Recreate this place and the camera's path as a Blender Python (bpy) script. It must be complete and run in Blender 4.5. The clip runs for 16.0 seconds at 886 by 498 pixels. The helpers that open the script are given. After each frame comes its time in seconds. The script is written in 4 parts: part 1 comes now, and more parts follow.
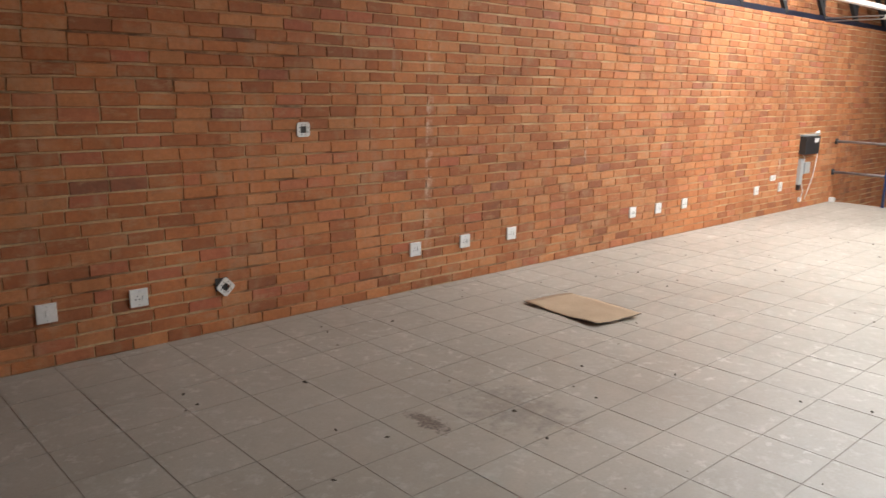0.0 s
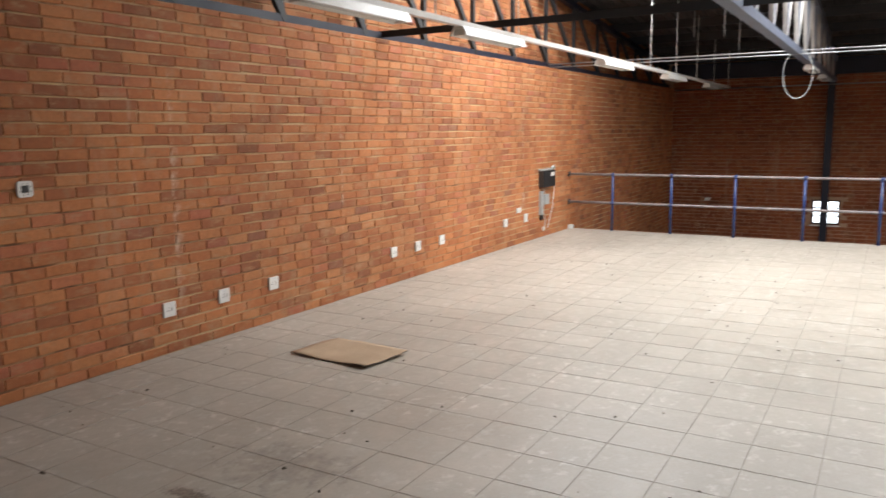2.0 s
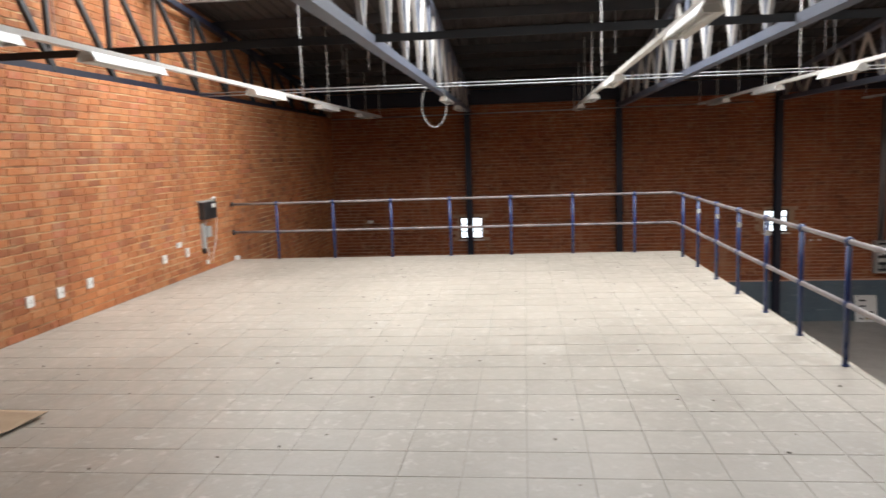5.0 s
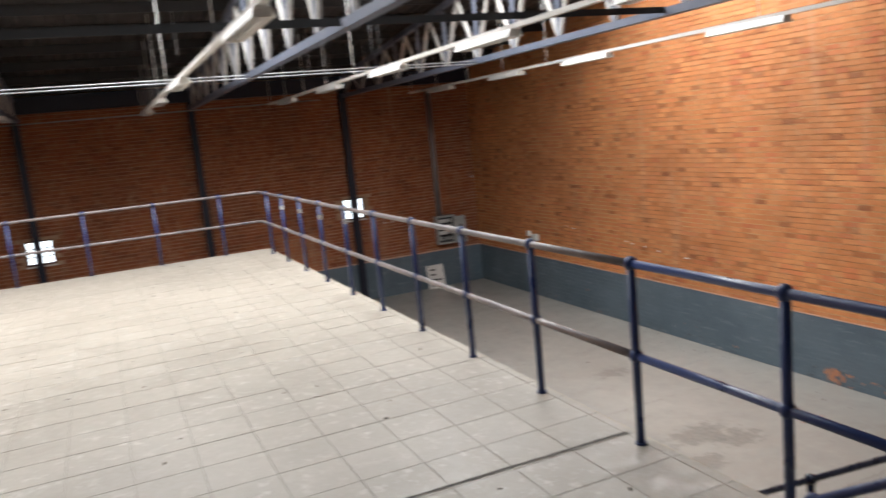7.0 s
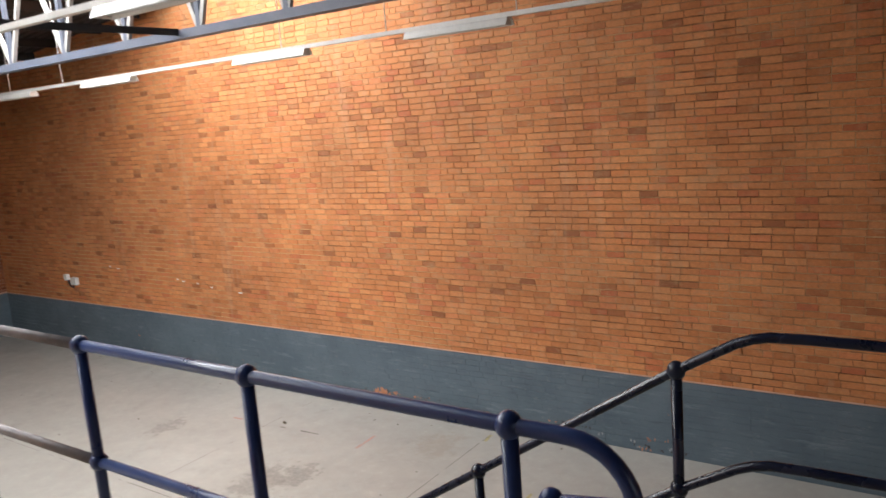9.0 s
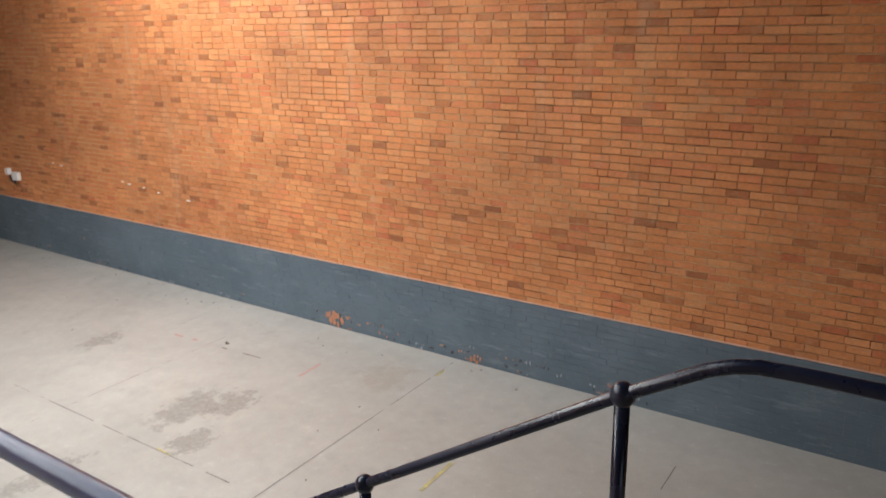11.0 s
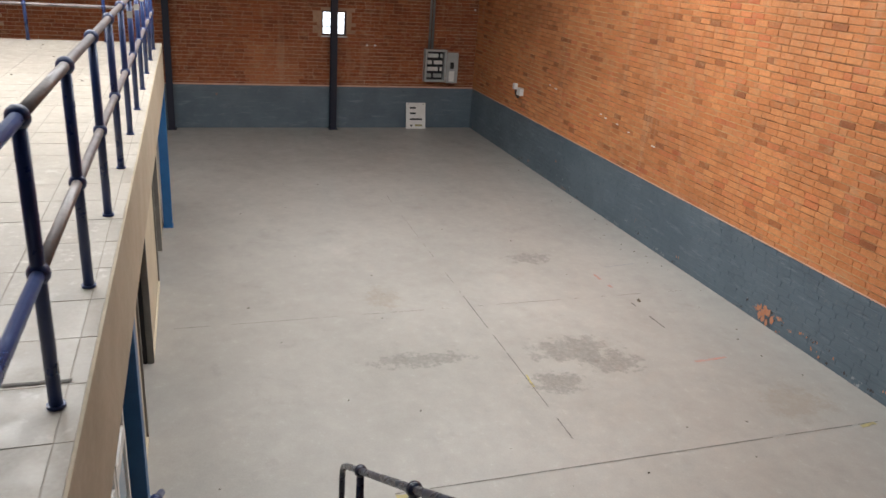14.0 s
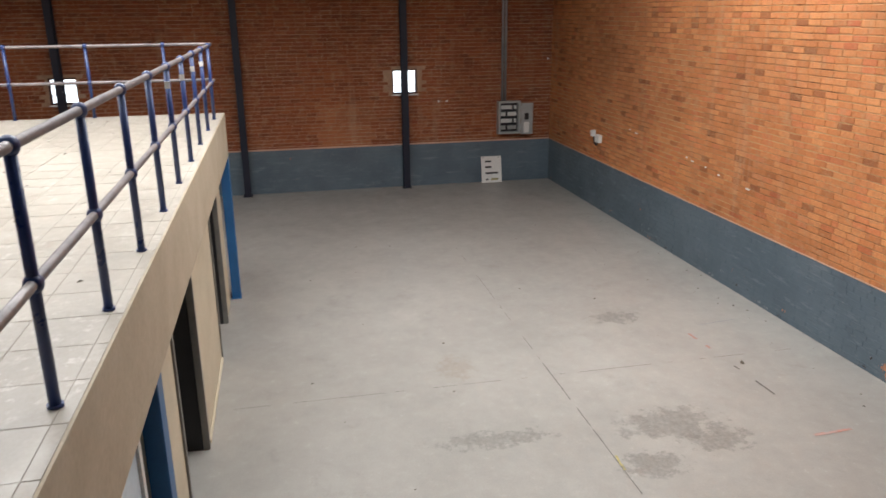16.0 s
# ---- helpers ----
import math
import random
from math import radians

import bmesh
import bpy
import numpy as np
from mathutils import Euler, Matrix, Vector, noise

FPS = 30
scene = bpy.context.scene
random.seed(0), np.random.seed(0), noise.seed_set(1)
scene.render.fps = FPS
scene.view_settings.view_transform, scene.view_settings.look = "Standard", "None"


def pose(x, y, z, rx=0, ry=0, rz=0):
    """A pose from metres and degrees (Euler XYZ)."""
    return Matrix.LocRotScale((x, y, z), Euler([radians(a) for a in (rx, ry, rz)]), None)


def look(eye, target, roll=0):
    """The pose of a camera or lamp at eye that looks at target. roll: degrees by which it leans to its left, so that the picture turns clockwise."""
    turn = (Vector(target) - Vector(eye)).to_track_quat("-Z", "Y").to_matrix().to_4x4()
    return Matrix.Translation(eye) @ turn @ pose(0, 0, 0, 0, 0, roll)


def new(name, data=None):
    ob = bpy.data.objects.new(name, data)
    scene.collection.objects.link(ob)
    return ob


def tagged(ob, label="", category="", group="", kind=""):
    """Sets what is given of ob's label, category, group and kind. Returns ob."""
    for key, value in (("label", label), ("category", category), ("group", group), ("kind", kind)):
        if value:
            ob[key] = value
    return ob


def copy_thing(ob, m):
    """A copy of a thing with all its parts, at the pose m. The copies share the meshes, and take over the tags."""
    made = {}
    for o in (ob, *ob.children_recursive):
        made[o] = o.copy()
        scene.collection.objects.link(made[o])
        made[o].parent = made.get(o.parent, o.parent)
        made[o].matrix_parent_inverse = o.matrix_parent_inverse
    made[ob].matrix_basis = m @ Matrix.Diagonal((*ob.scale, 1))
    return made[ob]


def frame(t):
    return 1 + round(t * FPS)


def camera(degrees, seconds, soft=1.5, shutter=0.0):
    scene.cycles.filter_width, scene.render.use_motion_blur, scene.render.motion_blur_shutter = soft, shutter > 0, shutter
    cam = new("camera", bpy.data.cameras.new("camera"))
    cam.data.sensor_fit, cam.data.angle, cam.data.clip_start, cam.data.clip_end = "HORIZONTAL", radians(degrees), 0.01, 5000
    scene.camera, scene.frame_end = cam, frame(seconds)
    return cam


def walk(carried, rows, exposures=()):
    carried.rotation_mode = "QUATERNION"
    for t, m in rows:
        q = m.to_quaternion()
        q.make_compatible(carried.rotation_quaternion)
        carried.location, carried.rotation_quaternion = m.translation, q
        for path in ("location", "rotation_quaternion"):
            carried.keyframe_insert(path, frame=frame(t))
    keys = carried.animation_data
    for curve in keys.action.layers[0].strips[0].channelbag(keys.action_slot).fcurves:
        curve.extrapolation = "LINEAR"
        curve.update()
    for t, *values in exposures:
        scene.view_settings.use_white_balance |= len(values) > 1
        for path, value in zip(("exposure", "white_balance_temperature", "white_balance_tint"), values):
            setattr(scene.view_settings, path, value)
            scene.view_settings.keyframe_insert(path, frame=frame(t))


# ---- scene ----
cam = camera(60.3, 16.0, shutter=0.5)
PATH = [
    (0, (0.119, 0.205, 1.69), (1.439, 1.648, 1.269), 1.1),
    (0.5, (0.13, 0.201, 1.688), (1.517, 1.583, 1.28), 0.6),
    (1, (0.157, 0.183, 1.691), (1.649, 1.458, 1.301), -0.4),
    (1.5, (0.177, 0.191, 1.701), (1.781, 1.332, 1.345), -0.6),
    (2, (0.206, 0.159, 1.691), (1.912, 1.158, 1.387), -0.7),
    (2.5, (0.206, 0.134, 1.712), (1.984, 1.007, 1.438), -1.3),
    (3, (0.248, 0.155, 1.706), (2.086, 0.902, 1.456), -1.5),
    (3.2, (0.252, 0.139, 1.707), (2.107, 0.845, 1.462), -1.7),
    (5.5, (0.252, -0.007, 1.693), (2.234, -0.062, 1.427), -1.7),
    (6, (0.256, 0.019, 1.708), (2.204, -0.334, 1.426), -1.7),
    (6.5, (0.248, -0.025, 1.705), (2.162, -0.529, 1.417), -3.2),
    (7, (0.225, -0.051, 1.705), (2.033, -0.844, 1.387), -5.7),
    (7.5, (0.271, -0.197, 1.703), (1.943, -1.236, 1.35), -5.9),
    (8, (0.28, -0.404, 1.7), (1.85, -1.591, 1.345), -4.6),
    (8.5, (0.357, -0.637, 1.689), (1.709, -2.063, 1.317), -4.3),
    (9, (0.481, -0.867, 1.697), (1.606, -2.484, 1.351), -4.5),
    (11.3, (0.73, -1.959, 1.628), (1.827, -3.504, 0.989), -0.6),
    (11.5, (0.702, -2.051, 1.616), (1.969, -3.449, 0.953), -0.2),
    (12, (0.686, -2.239, 1.623), (2.128, -3.412, 0.883), 1.0),
    (12.5, (0.739, -2.399, 1.6), (2.195, -3.52, 0.811), 3.2),
    (13, (0.768, -2.5, 1.604), (2.314, -3.504, 0.829), 4.5),
    (13.5, (0.855, -2.646, 1.484), (2.619, -3.303, 0.808), 6.2),
    (14, (0.867, -2.840, 1.447), (2.632, -3.446, 0.729), 4.1),
    (14.5, (1.013, -2.915, 1.462), (2.78, -3.525, 0.751), 3.4),
    (15, (1.119, -3.052, 1.438), (2.919, -3.587, 0.75), 2.6),
    (15.2, (1.207, -3.098, 1.453), (3.031, -3.568, 0.781), 2.5),
    (15.5, (1.346, -3.226, 1.41), (3.209, -3.574, 0.773), 0.8),
    (16, (1.503, -3.243, 1.35), (3.371, -3.633, 0.753), -0.6),
]
EXPOSURES = [(0, 0.32), (3, -0.05), (6, -0.12), (7, -0.05), (8, 0.18), (9, 0.33), (11.3, 0.5), (12.5, 0.52), (13, 0.5), (13.5, 0.17), (15, 0.1), (16, 0.15)]
walk(cam, [(t, look(eye, target, roll)) for t, eye, target, roll in PATH], EXPOSURES)

# ---- world and light ----
world = bpy.data.worlds.new("sky")
scene.world = world
world.use_nodes = True
wn = world.node_tree
sky = wn.nodes.new("ShaderNodeTexSky")
sky.sky_type, sky.sun_disc = "NISHITA", False
sky.sun_elevation, sky.sun_rotation = radians(55), radians(200)
wn.nodes["Background"].inputs[1].default_value = 0.12
wn.links.new(sky.outputs[0], wn.nodes["Background"].inputs[0])

ROOF_EAVE, ROOF_SLOPE, RIDGE = 3.35, 0.10, 4.0


def roof_z(x):
    return ROOF_EAVE + ROOF_SLOPE * (19.82 - max(x, RIDGE)) - ROOF_SLOPE * max(RIDGE - x, 0)


SKY_X0, SKY_X1 = 7.6, 11.9
sun_data = bpy.data.lights.new("sun", "SUN")
sun_data.energy, sun_data.angle, sun_data.color = 1.0, radians(12), (1, 0.95, 0.88)
new("sun", sun_data).matrix_world = look((0, 0, 20), (1.5, -2.0, 14))
for k, yc in enumerate((3.1, -0.5, -4.3, -8.0)):
    la = bpy.data.lights.new("skylight_light", "AREA")
    la.shape, la.size, la.size_y, la.energy, la.color = "RECTANGLE", SKY_X1 - SKY_X0 - 0.6, 2.8, 420.0, (0.97, 0.985, 1.0)
    xc = (SKY_X0 + SKY_X1) / 2
    new("skylight_light", la).matrix_world = Matrix.Translation((xc, yc, roof_z(xc) + 0.62)) @ Euler((0, radians(5.7), 0)).to_matrix().to_4x4()

# Unseen second roof light, added to brighten the near floor.
FILL_ROOFLIGHT = (4.3, 6.0, -4.2, 0.6)
lm = bpy.data.lights.new("rooflight_light", "AREA")
lm.shape, lm.size, lm.size_y, lm.energy, lm.color = "RECTANGLE", 1.5, 4.6, 120.0, (0.90, 0.95, 1.0)
new("rooflight_light", lm).matrix_world = Matrix.Translation((5.15, -1.8, roof_z(5.15) + 0.62)) @ Euler((0, radians(5.7), 0)).to_matrix().to_4x4()

# Faint fill lamp in an opening added to the unseen west end.
WEST_OPENING = (-2.2, 0.6, 0.9, 2.5)
lw = bpy.data.lights.new("west_window_light", "AREA")
lw.shape, lw.size, lw.size_y, lw.energy, lw.color = "RECTANGLE", 2.6, 1.5, 4.0, (0.90, 0.95, 1.0)
new("west_window_light", lw).matrix_world = look((-3.98, -0.8, 1.7), (0.0, -0.8, 1.5))

# ---- materials ----


def ramp(nt, src, stops):
    r = nt.nodes.new("ShaderNodeValToRGB")
    el = r.color_ramp.elements
    while len(el) < len(stops):
        el.new(0.5)
    for e, (p, c) in zip(el, stops):
        e.position, e.color = p, (*c, 1)
    nt.links.new(src, r.inputs[0])
    return r.outputs[0]


def noise_tex(nt, scale, detail=4, rough=0.6, stretch=None):
    co = nt.nodes.new("ShaderNodeTexCoord")
    geo = nt.nodes.new("ShaderNodeNewGeometry")
    mp = nt.nodes.new("ShaderNodeMapping")
    nt.links.new(geo.outputs["Position"], mp.inputs[0])
    if stretch:
        mp.inputs["Scale"].default_value = stretch
    n = nt.nodes.new("ShaderNodeTexNoise")
    n.inputs["Scale"].default_value, n.inputs["Detail"].default_value, n.inputs["Roughness"].default_value = scale, detail, rough
    nt.links.new(mp.outputs[0], n.inputs["Vector"])
    nt.nodes.remove(co)
    return n.outputs[0]


def mix(nt, a, b, f, mode="MIX"):
    m = nt.nodes.new("ShaderNodeMix")
    m.data_type, m.blend_type = "RGBA", mode
    for s, v in ((m.inputs[0], f), (m.inputs[6], a), (m.inputs[7], b)):
        if isinstance(v, (int, float)):
            s.default_value = v
        elif isinstance(v, tuple):
            s.default_value = (*v, 1)
        else:
            nt.links.new(v, s)
    return m.outputs[2]


def base_mat(name, rough=0.6, metal=0.0):
    m = bpy.data.materials.new(name)
    m.use_nodes = True
    nt = m.node_tree
    b = nt.nodes["Principled BSDF"]
    b.inputs["Roughness"].default_value, b.inputs["Metallic"].default_value = rough, metal
    return m, nt, b


def bump(nt, b, src, strength, dist):
    bp = nt.nodes.new("ShaderNodeBump")
    bp.inputs["Strength"].default_value, bp.inputs["Distance"].default_value = strength, dist
    nt.links.new(src, bp.inputs["Height"])
    nt.links.new(bp.outputs[0], b.inputs["Normal"])


def worn(name, col, col2, rough=0.6, metal=0.0, big=1.2, fine=40, bumpy=0.15, dist=0.002):
    """Two colours mixed at a large and a fine scale, with fine relief."""
    m, nt, b = base_mat(name, rough, metal)
    n1 = noise_tex(nt, big, 5, 0.65)
    n2 = noise_tex(nt, fine, 3)
    c1 = mix(nt, col, col2, ramp(nt, n1, ((0.35, (0, 0, 0)), (0.7, (1, 1, 1)))))
    c2 = mix(nt, c1, ramp(nt, n2, ((0.25, (0.72, 0.72, 0.72)), (0.75, (1, 1, 1)))), 0.5, "MULTIPLY")
    nt.links.new(c2, b.inputs["Base Color"])
    rr = ramp(nt, n1, ((0.2, (max(rough - 0.12, 0.03),) * 3), (0.8, (min(rough + 0.12, 1),) * 3)))
    nt.links.new(rr, b.inputs["Roughness"])
    bump(nt, b, n2, bumpy, dist)
    return m


BRICK_TONES = ((0.0, (0.21, 0.06, 0.022)), (0.08, (0.29, 0.082, 0.026)), (0.35, (0.39, 0.115, 0.034)), (0.6, (0.45, 0.145, 0.043)),
               (0.85, (0.50, 0.185, 0.062)), (0.97, (0.40, 0.10, 0.045)), (1.0, (0.20, 0.07, 0.035)))


def lime_runs(nt, c):
    """Thin pale lime streaks that have run down the wall."""
    thin = ramp(nt, noise_tex(nt, 3.4, 3, 0.6, (1.0, 1.0, 0.025)), ((0.665, (0, 0, 0)), (0.71, (0.6, 0.6, 0.6))))
    broken = ramp(nt, noise_tex(nt, 7, 5, 0.75), ((0.48, (0, 0, 0)), (0.60, (1, 1, 1))))
    return mix(nt, c, (0.66, 0.52, 0.40), mix(nt, thin, broken, 1.0, "MULTIPLY"))


def brick_mat(name, pieces, tint=(1, 1, 1), contrast=1.0, tones=BRICK_TONES, runs=False):
    m, nt, b = base_mat(name, 0.85)
    if pieces:
        rnd = nt.nodes.new("ShaderNodeObjectInfo").outputs["Random"]
    else:
        rnd = nt.nodes.new("ShaderNodeNewGeometry").outputs["Random Per Island"]
    tint = tuple(1.32 * c for c in tint)
    mid = tones[3][1]
    tones2 = [(p, tuple((mid[i] + (c[i] - mid[i]) * contrast) * tint[i] for i in range(3))) for p, c in tones]
    c = ramp(nt, rnd, tones2)
    n1, n2, n3 = noise_tex(nt, 0.55, 4), noise_tex(nt, 28, 4, 0.7), noise_tex(nt, 5, 4, 0.7)
    c = mix(nt, c, ramp(nt, n1, ((0.3, (0.62, 0.6, 0.6)), (0.6, (1.0, 1.0, 1.0)), (0.8, (1.12, 1.1, 1.05)))), 0.8, "MULTIPLY")
    c = mix(nt, c, ramp(nt, n2, ((0.3, (0.72, 0.7, 0.68)), (0.7, (1.1, 1.1, 1.1)))), 0.7, "MULTIPLY")
    run = noise_tex(nt, 2.6, 4, 0.65, (1.0, 1.0, 0.10))
    c = mix(nt, c, (0.62, 0.46, 0.30), ramp(nt, run, ((0.60, (0, 0, 0)), (0.72, (0.2, 0.2, 0.2)))))
    c = mix(nt, c, (0.42, 0.27, 0.15), ramp(nt, n3, ((0.54, (0, 0, 0)), (0.74, (0.5, 0.5, 0.5)))))
    c = mix(nt, c, (0.13, 0.07, 0.045), ramp(nt, noise_tex(nt, 2.1, 6, 0.75), ((0.60, (0, 0, 0)), (0.74, (0.5, 0.5, 0.5)))))
    smear = noise_tex(nt, 1.0, 6, 0.75, (5.0, 5.0, 16.0))
    c = mix(nt, c, (0.44, 0.25, 0.13), ramp(nt, smear, ((0.55, (0, 0, 0)), (0.66, (0.55, 0.55, 0.55)))))
    if runs:
        c = lime_runs(nt, c)
    nt.links.new(c, b.inputs["Base Color"])
    bump(nt, b, n2, 0.6, 0.005)
    return m


M_BRICK, M_BRICK_P = brick_mat("orange_brick", False, (0.84, 0.97, 1.14), 0.8, runs=True), brick_mat("orange_brick_single", True, (0.84, 0.97, 1.14), 0.8, runs=True)
SOUTH_TONES = ((0.0, (0.22, 0.064, 0.02)), (0.03, (0.30, 0.088, 0.026)), (0.10, (0.41, 0.125, 0.036)), (0.5, (0.45, 0.145, 0.043)),
               (0.8, (0.49, 0.175, 0.056)), (0.94, (0.46, 0.13, 0.042)), (1.0, (0.36, 0.085, 0.028)))
M_BRICK_S = brick_mat("yellow_orange_brick", False, (1.05, 1.26, 1.5), 0.95, SOUTH_TONES)
M_BRICK_SP = brick_mat("yellow_orange_brick_single", True, (1.05, 1.26, 1.5), 0.95, SOUTH_TONES)
# Darker copy of the brick: the end wall's shade is in this tint.
M_BRICK_FAR = brick_mat("shade_toned_brick", False, (0.52, 0.46, 0.50), 0.6)
M_BRICK_PATCH = brick_mat("pale_patch_brick", False, (0.64, 0.70, 0.92), 0.35)


def mortar_mat(name, col, dark, pale, runs=False):
    """Struck mortar: sandy, limy and pale in places, with joint shadow lines painted as dark stretches."""
    m, nt, b = base_mat(name, 0.95)
    n1, n2, n3 = noise_tex(nt, 0.8, 5, 0.65), noise_tex(nt, 60, 3), noise_tex(nt, 1.0, 5, 0.7, (2.2, 2.2, 9.0))
    c = mix(nt, col, dark, ramp(nt, n3, ((0.50, (0, 0, 0)), (0.62, (1, 1, 1)))))
    c = mix(nt, c, pale, ramp(nt, n1, ((0.46, (0, 0, 0)), (0.58, (0.95, 0.95, 0.95)))))
    c = mix(nt, c, ramp(nt, n2, ((0.3, (0.75, 0.75, 0.75)), (0.7, (1.1, 1.1, 1.1)))), 0.8, "MULTIPLY")
    if runs:
        c = lime_runs(nt, c)
    nt.links.new(c, b.inputs["Base Color"])
    bump(nt, b, n2, 0.6, 0.004)
    return m


M_MORTAR = mortar_mat("mortar", (0.42, 0.22, 0.105), (0.16, 0.085, 0.045), (0.60, 0.44, 0.25), True)
M_MORTAR_PALE = mortar_mat("mortar_orange", (0.34, 0.16, 0.068), (0.16, 0.072, 0.032), (0.56, 0.34, 0.17))
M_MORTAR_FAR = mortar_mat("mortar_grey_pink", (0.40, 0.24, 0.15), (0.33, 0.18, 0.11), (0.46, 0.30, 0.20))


def dado_mat():
    m, nt, b = base_mat("blue_grey_wall_paint", 0.5)
    n1, n2, n3 = noise_tex(nt, 1.3, 5), noise_tex(nt, 9, 5, 0.75), noise_tex(nt, 45, 3)
    c = ramp(nt, n1, ((0.3, (0.075, 0.106, 0.132)), (0.7, (0.118, 0.155, 0.184))))
    c = mix(nt, c, (0.22, 0.23, 0.23), ramp(nt, n2, ((0.60, (0, 0, 0)), (0.70, (0.35, 0.35, 0.35)))))
    c = mix(nt, c, (0.20, 0.235, 0.26), ramp(nt, noise_tex(nt, 1.6, 6, 0.75, (1.0, 1.0, 7.0)), ((0.56, (0, 0, 0)), (0.66, (0.55, 0.55, 0.55)))))
    c = mix(nt, c, (0.05, 0.065, 0.08), ramp(nt, noise_tex(nt, 2.3, 6, 0.75, (1.0, 1.0, 9.0)), ((0.60, (0, 0, 0)), (0.68, (0.6, 0.6, 0.6)))))
    c = mix(nt, c, (0.42, 0.16, 0.08), ramp(nt, noise_tex(nt, 3.1, 6, 0.7), ((0.695, (0, 0, 0)), (0.715, (0.9, 0.9, 0.9)))))
    nt.links.new(c, b.inputs["Base Color"])
    bump(nt, b, n3, 0.3, 0.003)
    return m


M_DADO = dado_mat()
M_PINK = worn("pale_pink_plaster", (0.66, 0.42, 0.33), (0.55, 0.32, 0.23), 0.9, 0, 4, 50)
M_PEEL = worn("peeled_bare_brick", (0.50, 0.19, 0.09), (0.55, 0.30, 0.20), 0.9, 0, 9, 60, 0.5)


def blot(nt, cx, cy, rx, ry, scale, lo, hi):
    """A ragged stain round one place of the floor: 0 outside, 1 inside."""
    geo = nt.nodes.new("ShaderNodeNewGeometry")
    mp = nt.nodes.new("ShaderNodeMapping")
    mp.inputs["Location"].default_value = (-cx / rx, -cy / ry, 0)
    mp.inputs["Scale"].default_value = (1 / rx, 1 / ry, 0)
    nt.links.new(geo.outputs["Position"], mp.inputs[0])
    ln = nt.nodes.new("ShaderNodeVectorMath")
    ln.operation = "LENGTH"
    nt.links.new(mp.outputs[0], ln.inputs[0])
    fall = ramp(nt, ln.outputs["Value"], ((0.1, (1, 1, 1)), (1.0, (0, 0, 0))))
    n = noise_tex(nt, scale, 6, 0.72)
    add = nt.nodes.new("ShaderNodeMath")
    add.operation = "MULTIPLY_ADD"
    add.inputs[1].default_value = 0.35
    nt.links.new(fall, add.inputs[0])
    nt.links.new(n, add.inputs[2])
    rag = ramp(nt, add.outputs[0], ((lo, (0, 0, 0)), (hi, (1, 1, 1))))
    rag = mix(nt, rag, ramp(nt, fall, ((0.02, (0, 0, 0)), (0.3, (1, 1, 1)))), 1.0, "MULTIPLY")
    return mix(nt, rag, ramp(nt, noise_tex(nt, scale * 3, 5, 0.7), ((0.35, (0.35, 0.35, 0.35)), (0.6, (1, 1, 1)))), 1.0, "MULTIPLY")


def tile_mat(name, pieces):
    m, nt, b = base_mat(name, 0.42)
    rnd = nt.nodes.new("ShaderNodeObjectInfo").outputs["Random"] if pieces else nt.nodes.new("ShaderNodeNewGeometry").outputs["Random Per Island"]
    c = ramp(nt, rnd, ((0, (0.405, 0.362, 0.303)), (0.5, (0.415, 0.371, 0.311)), (1, (0.425, 0.381, 0.32))))
    n1, n2, n3, n4 = noise_tex(nt, 0.7, 5, 0.65), noise_tex(nt, 6.5, 6, 0.7), noise_tex(nt, 60, 3), noise_tex(nt, 14, 5, 0.8)
    c = mix(nt, c, ramp(nt, n1, ((0.3, (0.80, 0.79, 0.78)), (0.7, (1.05, 1.05, 1.05)))), 0.9, "MULTIPLY")
    c = mix(nt, c, (0.60, 0.565, 0.51), ramp(nt, n2, ((0.54, (0, 0, 0)), (0.68, (0.4, 0.4, 0.4)))))
    patchy = mix(nt, ramp(nt, noise_tex(nt, 1.1, 3), ((0.42, (0, 0, 0)), (0.6, (1, 1, 1)))), ramp(nt, noise_tex(nt, 11, 6, 0.7), ((0.55, (0, 0, 0)), (0.64, (0.5, 0.5, 0.5)))), 1.0, "MULTIPLY")
    c = mix(nt, c, (0.68, 0.645, 0.59), patchy)
    c = mix(nt, c, (0.20, 0.17, 0.14), ramp(nt, n4, ((0.66, (0, 0, 0)), (0.78, (0.6, 0.6, 0.6)))))
    c = mix(nt, c, (0.07, 0.05, 0.04), mix(nt, (0, 0, 0), blot(nt, 2.53, 2.93, 0.10, 0.24, 18, 0.62, 0.74), 0.9))
    c = mix(nt, c, (0.20, 0.175, 0.15), mix(nt, (0, 0, 0), blot(nt, 3.0, 2.75, 0.5, 0.7, 9, 0.66, 0.8), 0.6))
    c = mix(nt, c, ramp(nt, n3, ((0.3, (0.86, 0.86, 0.86)), (0.7, (1, 1, 1)))), 0.6, "MULTIPLY")
    nt.links.new(c, b.inputs["Base Color"])
    nt.links.new(ramp(nt, n2, ((0.35, (0.3, 0.3, 0.3)), (0.65, (0.62, 0.62, 0.62)))), b.inputs["Roughness"])
    bump(nt, b, n3, 0.12, 0.001)
    return m


M_TILE, M_TILE_P = tile_mat("beige_floor_tile", False), tile_mat("beige_floor_tile_single", True)
M_GROUT = worn("tile_grout", (0.38, 0.34, 0.285), (0.27, 0.24, 0.2), 0.95, 0, 0.7, 60)


